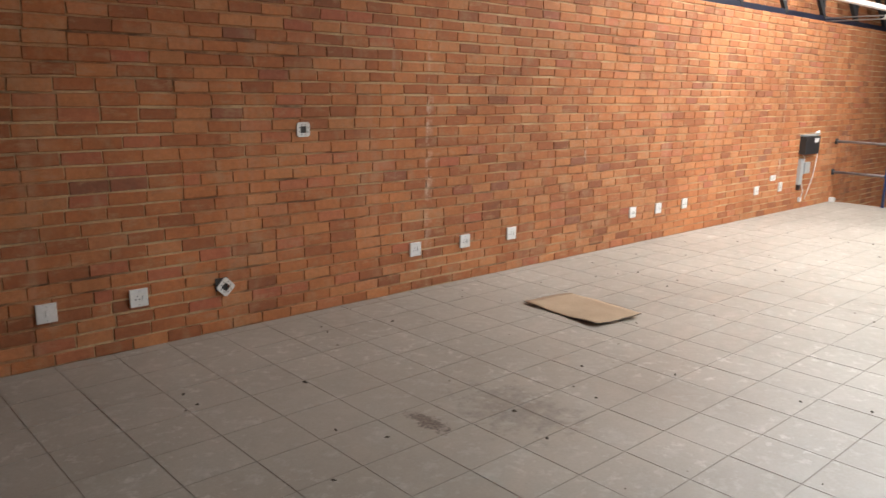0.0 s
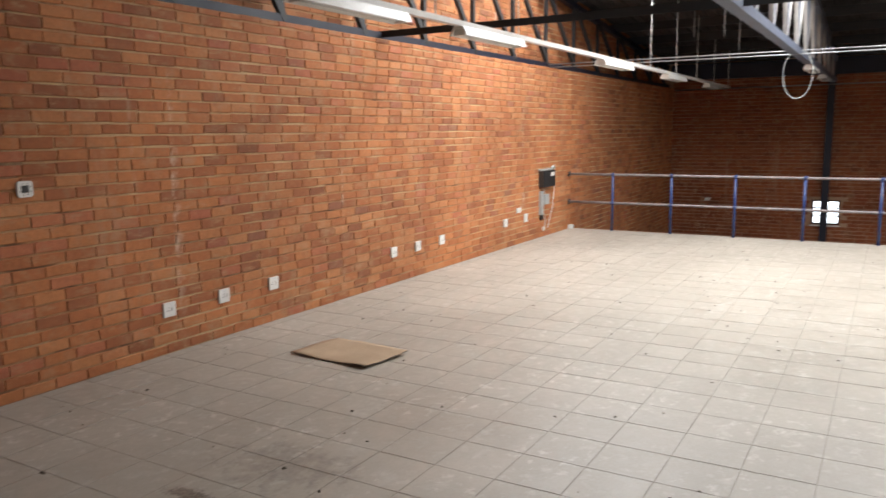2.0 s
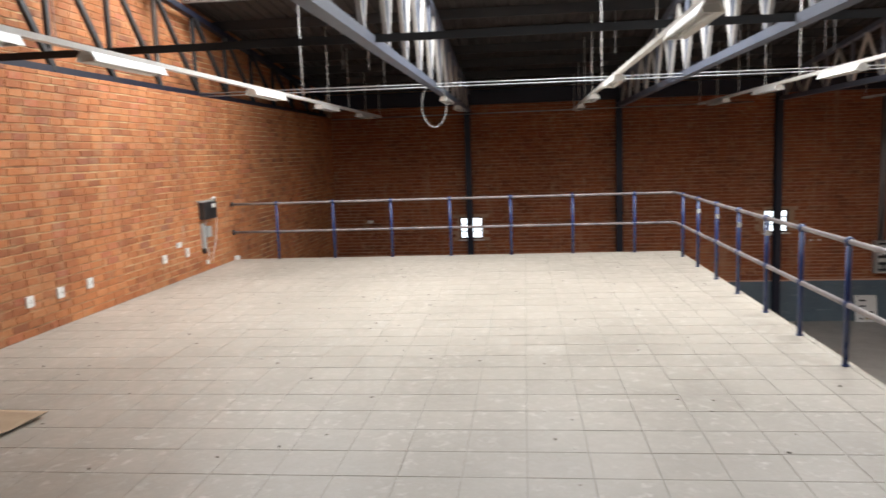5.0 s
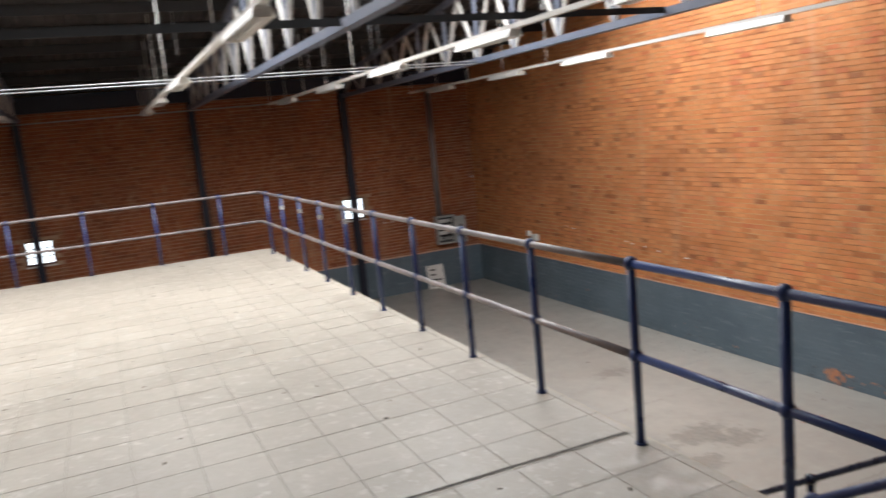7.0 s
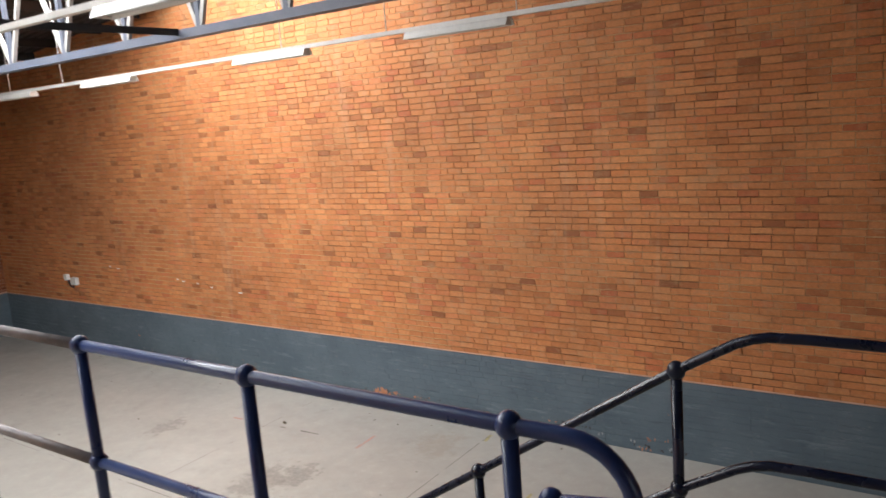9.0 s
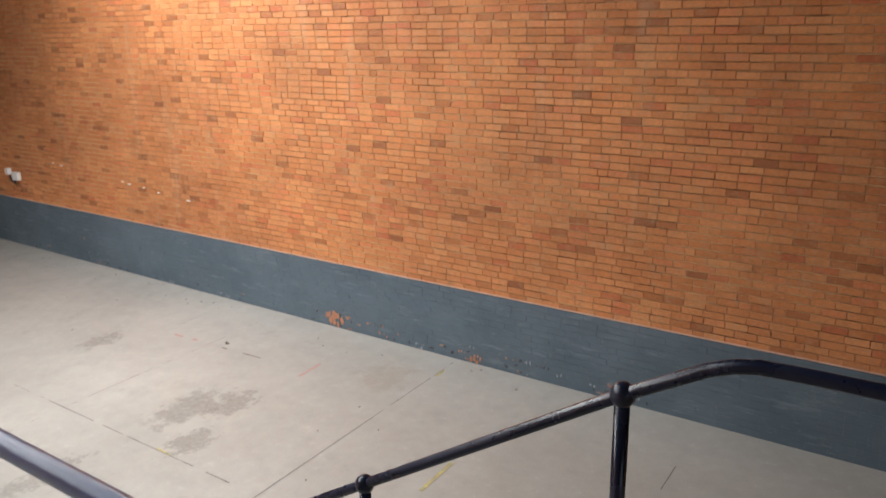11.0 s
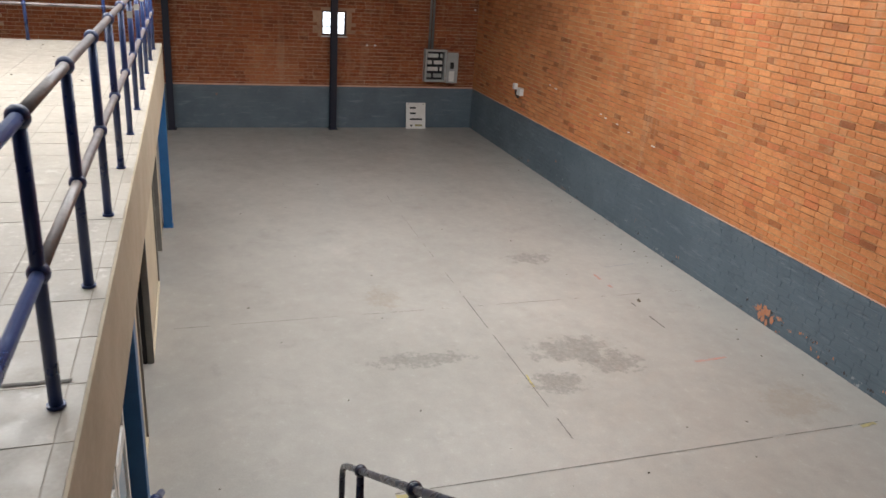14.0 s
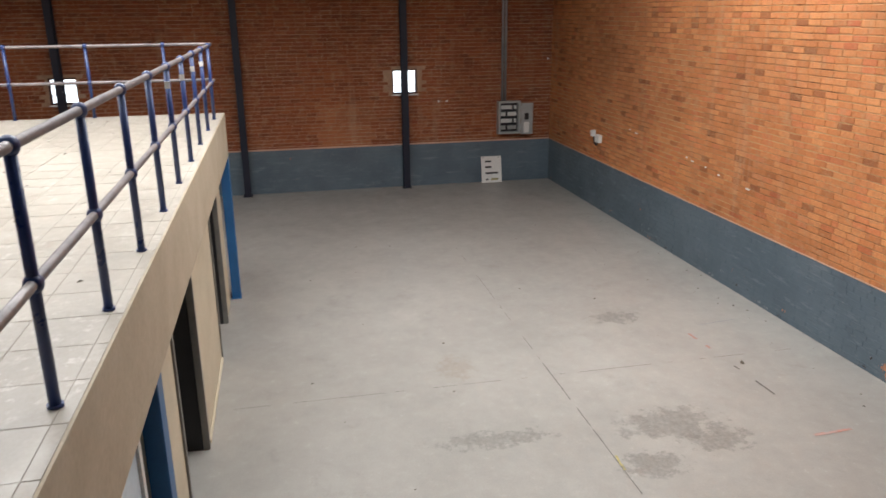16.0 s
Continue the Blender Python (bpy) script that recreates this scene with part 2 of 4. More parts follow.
def concrete_floor():
    m, nt, b = base_mat("power_floated_concrete", 0.4)
    n1, n2, n3, n4 = noise_tex(nt, 0.35, 6, 0.6), noise_tex(nt, 2.3, 6, 0.7), noise_tex(nt, 55, 3), noise_tex(nt, 9, 5, 0.8)
    c = ramp(nt, n1, ((0.3, (0.30, 0.284, 0.257)), (0.55, (0.335, 0.318, 0.288)), (0.75, (0.375, 0.356, 0.322))))
    c = mix(nt, c, (0.22, 0.205, 0.18), ramp(nt, n2, ((0.60, (0, 0, 0)), (0.74, (0.3, 0.3, 0.3)))))
    c = mix(nt, c, (0.46, 0.44, 0.405), ramp(nt, n4, ((0.60, (0, 0, 0)), (0.74, (0.4, 0.4, 0.4)))))
    c = mix(nt, c, ramp(nt, n3, ((0.3, (0.88, 0.88, 0.88)), (0.7, (1, 1, 1)))), 0.7, "MULTIPLY")
    c = mix(nt, c, (0.16, 0.15, 0.13), ramp(nt, noise_tex(nt, 15, 5, 0.75), ((0.69, (0, 0, 0)), (0.75, (0.6, 0.6, 0.6)))))
    c = mix(nt, c, ramp(nt, noise_tex(nt, 4.5, 6, 0.7), ((0.3, (0.88, 0.88, 0.88)), (0.7, (1.06, 1.06, 1.06)))), 0.8, "MULTIPLY")
    for cx, cy, rx, ry, sc in ((7.95, -7.0, 0.50, 0.85, 6), (7.55, -7.35, 0.35, 0.5, 7), (8.05, -5.1, 0.24, 0.95, 7), (10.75, -7.6, 0.32, 0.55, 6), (7.3, -6.5, 0.3, 0.5, 9)):
        c = mix(nt, c, (0.155, 0.147, 0.132), mix(nt, (0, 0, 0), blot(nt, cx, cy, rx, ry, sc * 0.9, 0.63, 0.71), 0.72))
    for cx, cy, rx, ry, sc in ((9.75, -5.1, 0.5, 0.35, 5), (6.4, -8.9, 0.5, 0.6, 6)):
        c = mix(nt, c, (0.24, 0.20, 0.155), mix(nt, (0, 0, 0), blot(nt, cx, cy, rx, ry, sc, 0.62, 0.76), 0.6))
    nt.links.new(c, b.inputs["Base Color"])
    nt.links.new(ramp(nt, n2, ((0.3, (0.28, 0.28, 0.28)), (0.7, (0.5, 0.5, 0.5)))), b.inputs["Roughness"])
    bump(nt, b, n3, 0.1, 0.001)
    return m


M_CONC = concrete_floor()
M_FASCIA = worn("cream_plaster", (0.50, 0.43, 0.32), (0.42, 0.35, 0.25), 0.8, 0, 1.6, 30, 0.25, 0.004)
M_CREAM = worn("cream_wall_paint", (0.62, 0.55, 0.41), (0.55, 0.48, 0.35), 0.7, 0, 1.4, 30, 0.2, 0.003)
M_RAIL = worn("navy_gloss_paint", (0.018, 0.036, 0.125), (0.028, 0.054, 0.17), 0.32, 0, 6, 60, 0.12)
# Wear and reflected light together, both put into one pale colour.
M_RAILTOP = worn("worn_sheen_rail_paint", (0.30, 0.255, 0.24), (0.12, 0.105, 0.115), 0.4, 0.15, 3, 50, 0.15)
M_RAILDARK = worn("black_blue_gloss_paint", (0.008, 0.011, 0.028), (0.014, 0.019, 0.045), 0.28, 0, 6, 60, 0.15)
M_COL = worn("dark_navy_steel_paint", (0.005, 0.007, 0.020), (0.009, 0.012, 0.028), 0.55, 0, 3, 50)
M_BLUE = worn("bright_blue_paint", (0.012, 0.10, 0.27), (0.02, 0.13, 0.33), 0.45, 0, 3, 50)
M_TRUSSBLUE = worn("grey_blue_truss_paint", (0.10, 0.12, 0.17), (0.15, 0.16, 0.20), 0.5, 0, 3, 50)
M_TRUSSWHITE = worn("white_web_paint", (0.55, 0.53, 0.50), (0.40, 0.38, 0.36), 0.5, 0, 3, 50)
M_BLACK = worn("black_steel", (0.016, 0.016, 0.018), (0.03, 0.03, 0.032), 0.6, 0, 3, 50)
# Grey-brown sheet taken nearly black, with the roof's shade in the colour.
M_ROOF = worn("shade_dark_roof_sheet", (0.06, 0.05, 0.047), (0.03, 0.026, 0.024), 0.75, 0, 1.5, 30)
M_GALV = worn("galvanised_steel", (0.42, 0.43, 0.44), (0.32, 0.33, 0.34), 0.4, 0.7, 3, 40)
M_WHITE = worn("white_enamel", (0.78, 0.77, 0.74), (0.68, 0.66, 0.62), 0.4, 0, 2, 40, 0.05)
M_PLASTIC = worn("white_plastic", (0.80, 0.79, 0.76), (0.72, 0.71, 0.68), 0.35, 0, 8, 60, 0.05)
M_BLACKPL = worn("black_plastic", (0.012, 0.012, 0.013), (0.03, 0.03, 0.03), 0.4, 0, 5, 60)
M_GREYBOX = worn("grey_enamel", (0.42, 0.43, 0.42), (0.34, 0.35, 0.34), 0.45, 0, 4, 50, 0.08)
M_CARD = worn("brown_cardboard", (0.47, 0.335, 0.215), (0.40, 0.28, 0.18), 0.9, 0, 3, 60, 0.3)
M_CARDEDGE = worn("dark_cardboard_edge", (0.05, 0.04, 0.035), (0.1, 0.08, 0.06), 0.9)
M_STEEL = worn("door_frame_grey", (0.26, 0.25, 0.23), (0.18, 0.17, 0.155), 0.45, 0.2, 3, 50)
# Plaster greyed down, so the rooms' lack of light is partly colour.
M_DARKROOM = worn("shade_grey_room_plaster", (0.30, 0.28, 0.25), (0.24, 0.22, 0.2), 0.9)
M_YELLOW = worn("worn_yellow_paint", (0.46, 0.39, 0.15), (0.22, 0.2, 0.14), 0.8, 0, 14, 60)
M_RED = worn("faded_red_paint", (0.45, 0.22, 0.18), (0.38, 0.30, 0.27), 0.8, 0, 14, 60)
M_CRACK = worn("dark_joint", (0.10, 0.09, 0.08), (0.2, 0.18, 0.16), 0.9, 0, 9, 60)
M_DEBRIS = worn("leaf_and_grit", (0.07, 0.055, 0.04), (0.16, 0.13, 0.1), 0.9, 0, 20, 80)
M_CHIPDARK = worn("dark_chipped_edge", (0.05, 0.045, 0.045), (0.1, 0.09, 0.085), 0.9, 0, 20, 60)
M_CHIPPALE = worn("pale_chipped_paint", (0.34, 0.36, 0.37), (0.26, 0.27, 0.28), 0.8, 0, 20, 60)
M_FRAMEWOOD = worn("dark_red_window_frame", (0.10, 0.03, 0.022), (0.07, 0.022, 0.018), 0.5)
M_REVEAL = worn("white_reveal_paint", (0.8, 0.79, 0.76), (0.7, 0.69, 0.66), 0.6)


def glow(name, col, strength):
    m, nt, b = base_mat(name)
    b.inputs["Base Color"].default_value = (*col, 1)
    b.inputs["Emission Color"].default_value, b.inputs["Emission Strength"].default_value = (*col, 1), strength
    return m


M_OUT = glow("bright_overcast_distance", (0.86, 0.93, 1.0), 2.6)


def glass_mat():
    m, nt, b = base_mat("window_glass", 0.05)
    b.inputs["Transmission Weight"].default_value, b.inputs["IOR"].default_value = 1.0, 1.45
    b.inputs["Base Color"].default_value = (0.9, 0.95, 0.97, 1)
    return m


M_GLASS = glass_mat()
M_OPAL, _nt, _b = base_mat("milky_roof_sheet", 0.6)
_b.inputs["Base Color"].default_value = (0.8, 0.8, 0.78, 1)
_b.inputs["Transmission Weight"].default_value = 0.35
M_DOORPANE = worn("pale_blue_glazing", (0.66, 0.78, 0.88), (0.6, 0.72, 0.82), 0.15, 0, 1, 30, 0.03)
M_TUBE = worn("opal_tube_glass", (0.86, 0.86, 0.84), (0.8, 0.8, 0.78), 0.2)

# ---- mesh helpers ----


def box(bm, x0, x1, y0, y1, z0, z1, bevel=0.0):
    vs = [bm.verts.new((x, y, z)) for x in (x0, x1) for y in (y0, y1) for z in (z0, z1)]
    fs = [bm.faces.new([vs[i] for i in f]) for f in ((0, 1, 3, 2), (4, 6, 7, 5), (0, 4, 5, 1), (2, 3, 7, 6), (0, 2, 6, 4), (1, 5, 7, 3))]
    if bevel:
        edges = list({e for f in fs for e in f.edges})
        bmesh.ops.bevel(bm, geom=edges, offset=bevel, segments=2, affect="EDGES", profile=0.7)
    return vs


def sweep(bm, pts, r, n=10, close=True):
    """A round pipe along a line of points."""
    pts = [Vector(p) for p in pts]
    rings = []
    up0 = None
    for i, p in enumerate(pts):
        d = (pts[min(i + 1, len(pts) - 1)] - pts[max(i - 1, 0)]).normalized()
        if up0 is None:
            up0 = Vector((0, 0, 1)) if abs(d.z) < 0.9 else Vector((1, 0, 0))
        side = d.cross(up0).normalized()
        up0 = side.cross(d).normalized()
        rings.append([bm.verts.new(p + r * (math.cos(a) * side + math.sin(a) * up0)) for a in (2 * math.pi * k / n for k in range(n))])
    for a, b in zip(rings, rings[1:]):
        for k in range(n):
            bm.faces.new((a[k], a[(k + 1) % n], b[(k + 1) % n], b[k])).smooth = True
    if close:
        bm.faces.new(rings[0][::-1])
        bm.faces.new(rings[-1])


def bar(bm, a, b, w, h):
    """A square bar from a to b, w across and h high."""
    a, b = Vector(a), Vector(b)
    d = (b - a).normalized()
    up = Vector((0, 0, 1)) if abs(d.z) < 0.99 else Vector((1, 0, 0))
    s = d.cross(up).normalized() * w / 2
    u = s.cross(d).normalized() * h / 2
    q = [[bm.verts.new(p + i * s + j * u) for i, j in ((-1, -1), (1, -1), (1, 1), (-1, 1))] for p in (a, b)]
    for k in range(4):
        bm.faces.new((q[0][k], q[0][(k + 1) % 4], q[1][(k + 1) % 4], q[1][k]))
    bm.faces.new(q[0][::-1])
    bm.faces.new(q[1])


def ball(bm, c, r, n=12, squash=1.0):
    bmesh.ops.create_uvsphere(bm, u_segments=n, v_segments=8, radius=r, matrix=Matrix.Translation(c) @ Matrix.Diagonal((1, 1, squash, 1)))
    for f in bm.faces:
        f.smooth = True


def arc(c, r, a0, a1, n, ux, uy):
    """Points of an arc about c in the plane of ux and uy, angles in degrees."""
    c, ux, uy = Vector(c), Vector(ux), Vector(uy)
    return [c + r * (math.cos(radians(a0 + (a1 - a0) * k / n)) * ux + math.sin(radians(a0 + (a1 - a0) * k / n)) * uy) for k in range(n + 1)]


def finish(name, bm, material):
    bmesh.ops.recalc_face_normals(bm, faces=bm.faces[:])
    me = bpy.data.meshes.new(name)
    bm.to_mesh(me)
    bm.free()
    me.materials.append(material)
    return new(name, me)


def part(name, bm, material, parent, label=""):
    ob = finish(name, bm, material)
    ob.parent = parent
    return tagged(ob, label) if label else ob


def thing(name, label, category, group="", kind="", at=(0, 0, 0)):
    ob = new(name)
    ob.location = at
    return tagged(ob, label, category, group, kind)


def slab(name, dims, material, label, category, bevel=0.0):
    bm = bmesh.new()
    for d in dims:
        box(bm, *d, bevel)
    return tagged(finish(name, bm, material), label, category, kind="structure")


# ---- plan ----
XB, XF, YL, YR = -4.0, 19.82, 4.945, -9.84
GZ, EDGE, MEZX = -2.80, -2.45, 12.79
WALLTOP, DADO = 2.68, -1.765
# walls: mortar bodies, with the bricks laid in front of them further down
slab("wall_north", [(XB - 0.25, XF + 0.25, YL + 0.004, YL + 0.26, GZ - 0.2, WALLTOP)], M_MORTAR, "orange clay brick wall with grey mortar", "wall")
slab("wall_north_upper", [(XB - 0.25, XF + 0.25, YL + 0.264, YL + 0.5, GZ, 5.4)], M_MORTAR, "upper brick wall behind the roof truss", "wall")
slab("wall_south", [(XB - 0.25, XF + 0.25, YR - 0.26, YR - 0.004, DADO, 5.4)], M_MORTAR_PALE, "orange brick wall above a blue-grey painted band", "wall")
slab("dado_south", [(XB - 0.25, XF + 0.25, YR - 0.26, YR - 0.0015, GZ - 0.2, DADO)], M_DADO, "blue-grey painted band along the wall foot", "wall")
slab("dado_trim", [(0.0, XF - 0.008, YR + 0.001, YR + 0.0085, DADO - 0.006, DADO + 0.012)], M_PINK, "thin pale pink unpainted line above the painted band", "trim")
slab("dado_trim_east", [(XF - 0.0085, XF - 0.0015, YR + 0.01, YL - 0.01, DADO - 0.006, DADO + 0.03)], M_PINK, "thin pale pink mortar line above the painted band", "trim")
WINS = ((1.39, -0.265), (-6.18, -0.265))
HW, HH = 0.30, 0.29
ys = [YR - 0.26, WINS[1][0] - HW, WINS[1][0] + HW, WINS[0][0] - HW, WINS[0][0] + HW, YL + 0.26]
slab("dado_east", [(XF - 0.001, XF + 0.002, YR, YL, GZ, DADO)], M_DADO, "blue-grey painted band along the end wall foot", "wall")
pieces = [(XF + 0.004, XF + 0.25, ys[i], ys[i + 1], GZ - 0.2, 3.5) for i in (0, 2, 4)]
for wy, wz in WINS:
    pieces += [(XF + 0.004, XF + 0.25, wy - HW, wy + HW, GZ - 0.2, wz - HH), (XF + 0.004, XF + 0.25, wy - HW, wy + HW, wz + HH, 3.5)]
slab("wall_east", pieces, M_MORTAR_FAR, "red-brown brick wall with two small windows, shade in its dark tint", "wall")
# Closing wall out of view, in a dark tone to bounce less light.
wy0, wy1, wz0, wz1 = WEST_OPENING
slab("wall_west", [(XB - 0.25, XB, YR, wy0, GZ, 5.4), (XB - 0.25, XB, wy1, YL, GZ, 5.4), (XB - 0.25, XB, wy0, wy1, GZ, wz0), (XB - 0.25, XB, wy0, wy1, wz1, 5.4)], M_MORTAR_FAR, "plain red-brown closing wall, unseen, with an added opening", "wall")
slab("floor", [(XB - 0.2, XF + 0.2, YR - 0.2, YL + 0.2, GZ - 0.2, GZ)], M_CONC, "worn grey power-floated concrete floor with stains", "floor")
slab("mezzanine_floor", [(XB, MEZX, EDGE + 0.004, YL, -0.25, -0.0028)], M_GROUT, "mezzanine slab under beige floor tiles", "floor")
slab("mezzanine_fascia", [(XB, MEZX, EDGE - 0.012, EDGE + 0.10, -0.62, -0.004), (MEZX - 0.10, MEZX + 0.03, EDGE + 0.10, YL, -0.62, -0.004)], M_FASCIA,
     "cream plastered edge beam of the mezzanine", "beam", 0.012)

# roof: ribbed sheets with an opening for the roof lights
bm = bmesh.new()


def roof_part(xa, xb, ya, yb):
    n = int((yb - ya) / 0.19)
    prof = []
    for k in range(n):
        y = ya + (yb - ya) * k / n
        w = (yb - ya) / n
        prof += [(y, 0), (y + w * 0.45, 0), (y + w * 0.55, 0.03), (y + w * 0.9, 0.03)]
    prof.append((yb, 0))
    va = [bm.verts.new((xa, y, roof_z(xa) + h)) for y, h in prof]
    vb = [bm.verts.new((xb, y, roof_z(xb) + h)) for y, h in prof]
    for i in range(len(prof) - 1):
        bm.faces.new((va[i], va[i + 1], vb[i + 1], vb[i]))


Y0, Y1 = YR - 0.26, YL + 0.5
roof_part(SKY_X1, XF + 0.3, Y0, Y1)
RX0, RX1, RY0, RY1 = FILL_ROOFLIGHT
roof_part(RIDGE, RX0, Y0, Y1)
roof_part(RX0, RX1, Y0, RY0)
roof_part(RX0, RX1, RY1, Y1)
roof_part(RX1, SKY_X0, Y0, Y1)
roof_part(XB - 0.3, RIDGE, Y0, Y1)
ceil = finish("ceiling", bm, M_ROOF)
tagged(ceil, "ribbed roof sheeting on steel purlins, darkened for shade", "ceiling", kind="structure")
sl = ceil.modifiers.new("thickness", "SOLIDIFY")
sl.thickness = 0.004


def roof_light(x0, x1, y0, y1):
    """A roof opening closed by a milky sheet, with a tall kerb added to limit its light."""
    bm = bmesh.new()
    for x in (x0 - 0.05, x1 + 0.05):
        box(bm, x - 0.03, x + 0.03, y0, y1, roof_z(x) - 0.02, roof_z(x) + 0.82)
    for y in (y0 - 0.05, y1 + 0.05):
        box(bm, x0 - 0.02, x1 + 0.02, y - 0.05, y + 0.05, roof_z(x1) - 0.02, roof_z(x0) + 0.82)
    tagged(finish("skylight_kerb", bm, M_GALV), "unseen tall kerb added to narrow the roof light's spread", "roof light", kind="structure")
    bm = bmesh.new()
    bm.faces.new([bm.verts.new((x, y, roof_z(x) + 0.80)) for x, y in ((x0, y0), (x1, y0), (x1, y1), (x0, y1))])
    sheet = finish("skylight_sheet", bm, M_OPAL)
    sheet.modifiers.new("thickness", "SOLIDIFY").thickness = 0.006
    tagged(sheet, "milky translucent roof light sheeting", "roof light", kind="structure")


roof_light(SKY_X0, SKY_X1, Y0, Y1)
# Opening for the added fill lamp.
roof_light(*FILL_ROOFLIGHT)

# ---- stairs and landing ----
LAND = -0.10
STEP_R, STEP_G, STAIR_X = 0.1688, 0.26, 1.24
stair = thing("staircase", "straight concrete stair with grey treads beside the mezzanine", "staircase")
bm = bmesh.new()
box(bm, -0.6, STAIR_X, -3.72, EDGE - 0.0125, LAND - 0.15, LAND, 0.008)
part("landing", bm, M_CONC, stair)
n_steps = 15
for i in range(n_steps):
    z = LAND - STEP_R * (i + 1)
    bm = bmesh.new()
    box(bm, STAIR_X + STEP_G * i - 0.02, STAIR_X + STEP_G * (i + 1) + 0.001, -3.70, EDGE - 0.0125, z - 0.17 if z > GZ + 0.2 else GZ, z, 0.006)
    part("step", bm, M_CONC, stair)
for y in (-3.74, -2.53):
    bm = bmesh.new()
    bar(bm, (STAIR_X - 0.1, y, LAND - 0.22), (STAIR_X + STEP_G * n_steps, y, LAND - 0.20 - STEP_R * n_steps), 0.03, 0.26)
    part("stringer", bm, M_RAIL, stair)
bm = bmesh.new()
box(bm, -0.5, -0.4, -3.68, -3.58, GZ, LAND - 0.15, 0.006)
part("support_post", bm, M_RAIL, stair)

# ---- guard rails ----
RAIL_Z, MID_Z, RAIL_Y, RAIL_X = 0.945, 0.47, -2.372, 12.70
R_TUBE, R_POST, R_BALL = 0.021, 0.022, 0.036


def post(rail, x, y, z0, zt, zm, material):
    bm = bmesh.new()
    sweep(bm, [(x, y, z0), (x, y, zt)], R_POST, 12)
    p = part("post", bm, material, rail)
    for z in (zt, zm):
        bm = bmesh.new()
        ball(bm, (x, y, z), R_BALL, 12, 1.05)
        part("ball_joint", bm, material, p)
    bm = bmesh.new()
    sweep(bm, [(x, y, z0), (x, y, z0 + 0.012)], 0.030, 12)
    part("base_flange", bm, material, p)


rail = thing("guard_rail", "navy tubular steel guard rail with ball joints along the mezzanine", "railing")
rr0 = random.Random(3)
P_X = (1.375, 2.31, 3.24, 4.20, 5.158, 6.12, 7.09, 8.045, 9.047, 10.03, 11.06, 12.08)
Q_Y = (4.16, 3.19, 2.21, 1.23, 0.235, -0.76, -1.74)
for x in P_X:
    post(rail, x, RAIL_Y, 0.0, RAIL_Z, MID_Z, M_RAIL)
for k in (7, 8, 9, 10):
    bm = bmesh.new()
    dz = rr0.uniform(0.10, 0.16)
    box(bm, P_X[k] - 0.0285, P_X[k] - 0.0225, RAIL_Y - 0.022, RAIL_Y + 0.022, RAIL_Z - dz - 0.055, RAIL_Z - dz)
    part("tag", bm, M_PLASTIC, rail, "small white sticker on the post")
for y in Q_Y:
    post(rail, RAIL_X, y, 0.0, RAIL_Z, MID_Z, M_RAIL)
for zz, nm in ((RAIL_Z, "top_rail"), (MID_Z, "mid_rail")):
    bm = bmesh.new()
    pts = [(1.375, RAIL_Y, zz)] if zz == MID_Z else []
    if zz == RAIL_Z:
        low = arc((1.22, RAIL_Y, RAIL_Z - 0.16), 0.16, 180, 90, 8, (1, 0, 0), (0, 0, 1))
        pts = [(1.06, RAIL_Y, 0.0), (1.06, RAIL_Y, 0.4)] + low + [(1.375, RAIL_Y, zz)]
    pts += [(x, RAIL_Y, zz) for x in P_X[1:]]
    pts += arc((RAIL_X - 0.12, RAIL_Y + 0.12, zz), 0.12, -90, 0, 5, (1, 0, 0), (0, 1, 0))
    pts += [(RAIL_X, y, zz) for y in Q_Y[::-1]] + [(RAIL_X, YL - 0.005, zz)]
    k = next(i for i, p in enumerate(pts) if p[0] > 3.2)
    sweep(bm, pts[:k + 1], R_TUBE, 12)
    part(nm, bm, M_RAIL, rail)
    # The far stretch is paler: worn, with its sheen painted in.
    bm = bmesh.new()
    sweep(bm, pts[k:], R_TUBE, 12)
    part(nm, bm, M_RAILTOP, rail, "worn rail paint, paled for the light it reflects")
    bm = bmesh.new()
    sweep(bm, [(RAIL_X, YL - 0.002, zz), (RAIL_X, YL - 0.03, zz)], 0.045, 12)
    part("wall_flange", bm, M_BLACK, rail)

PITCH = 0.655
srail = thing("stair_rail", "dark navy tubular stair rail with ball joints, outer side", "railing", "stair rails")
SY = -3.62
for x in (-0.42, 0.45):
    post(srail, x, SY, LAND, 0.842, 0.36, M_RAILDARK)
for x in (1.364, 2.295, 3.28, 4.26):
    zt = 0.674 - PITCH * (x - 1.364)
    post(srail, x, SY, zt - 0.98, zt, zt - 0.485, M_RAILDARK)
for dz, nm in ((0, "top_rail"), (-0.485, "mid_rail")):
    bm = bmesh.new()
    pts = [(-0.55, SY, 0.842 + dz), (0.9, SY, 0.842 + dz), (1.03, SY, 0.838 + dz), (1.09, SY, 0.825 + dz), (1.15, SY, 0.80 + dz), (1.364, SY, 0.674 + dz),
           (4.26, SY, 0.674 - PITCH * 2.896 + dz), (4.66, SY, 0.674 - PITCH * 3.296 + dz)]
    if dz == 0:
        pts += [(4.73, SY, -1.545), (4.76, SY, -1.60), (4.77, SY, -1.68), (4.77, SY, -1.98), (4.75, SY, -2.05), (4.68, SY, -2.045)]
    sweep(bm, pts, 0.0195, 12)
    part(nm, bm, M_RAILDARK, srail, "glossy scuffed rail")

irail = thing("stair_rail", "navy tubular stair rail with curved end, inner side", "railing", "stair rails")
IY = -2.56
for x in (1.37, 2.36, 3.35, 4.3):
    zt = 0.655 - PITCH * (x - 1.37)
    post(irail, x, IY, zt - 0.98, zt, zt - 0.46, M_RAIL)
bm = bmesh.new()
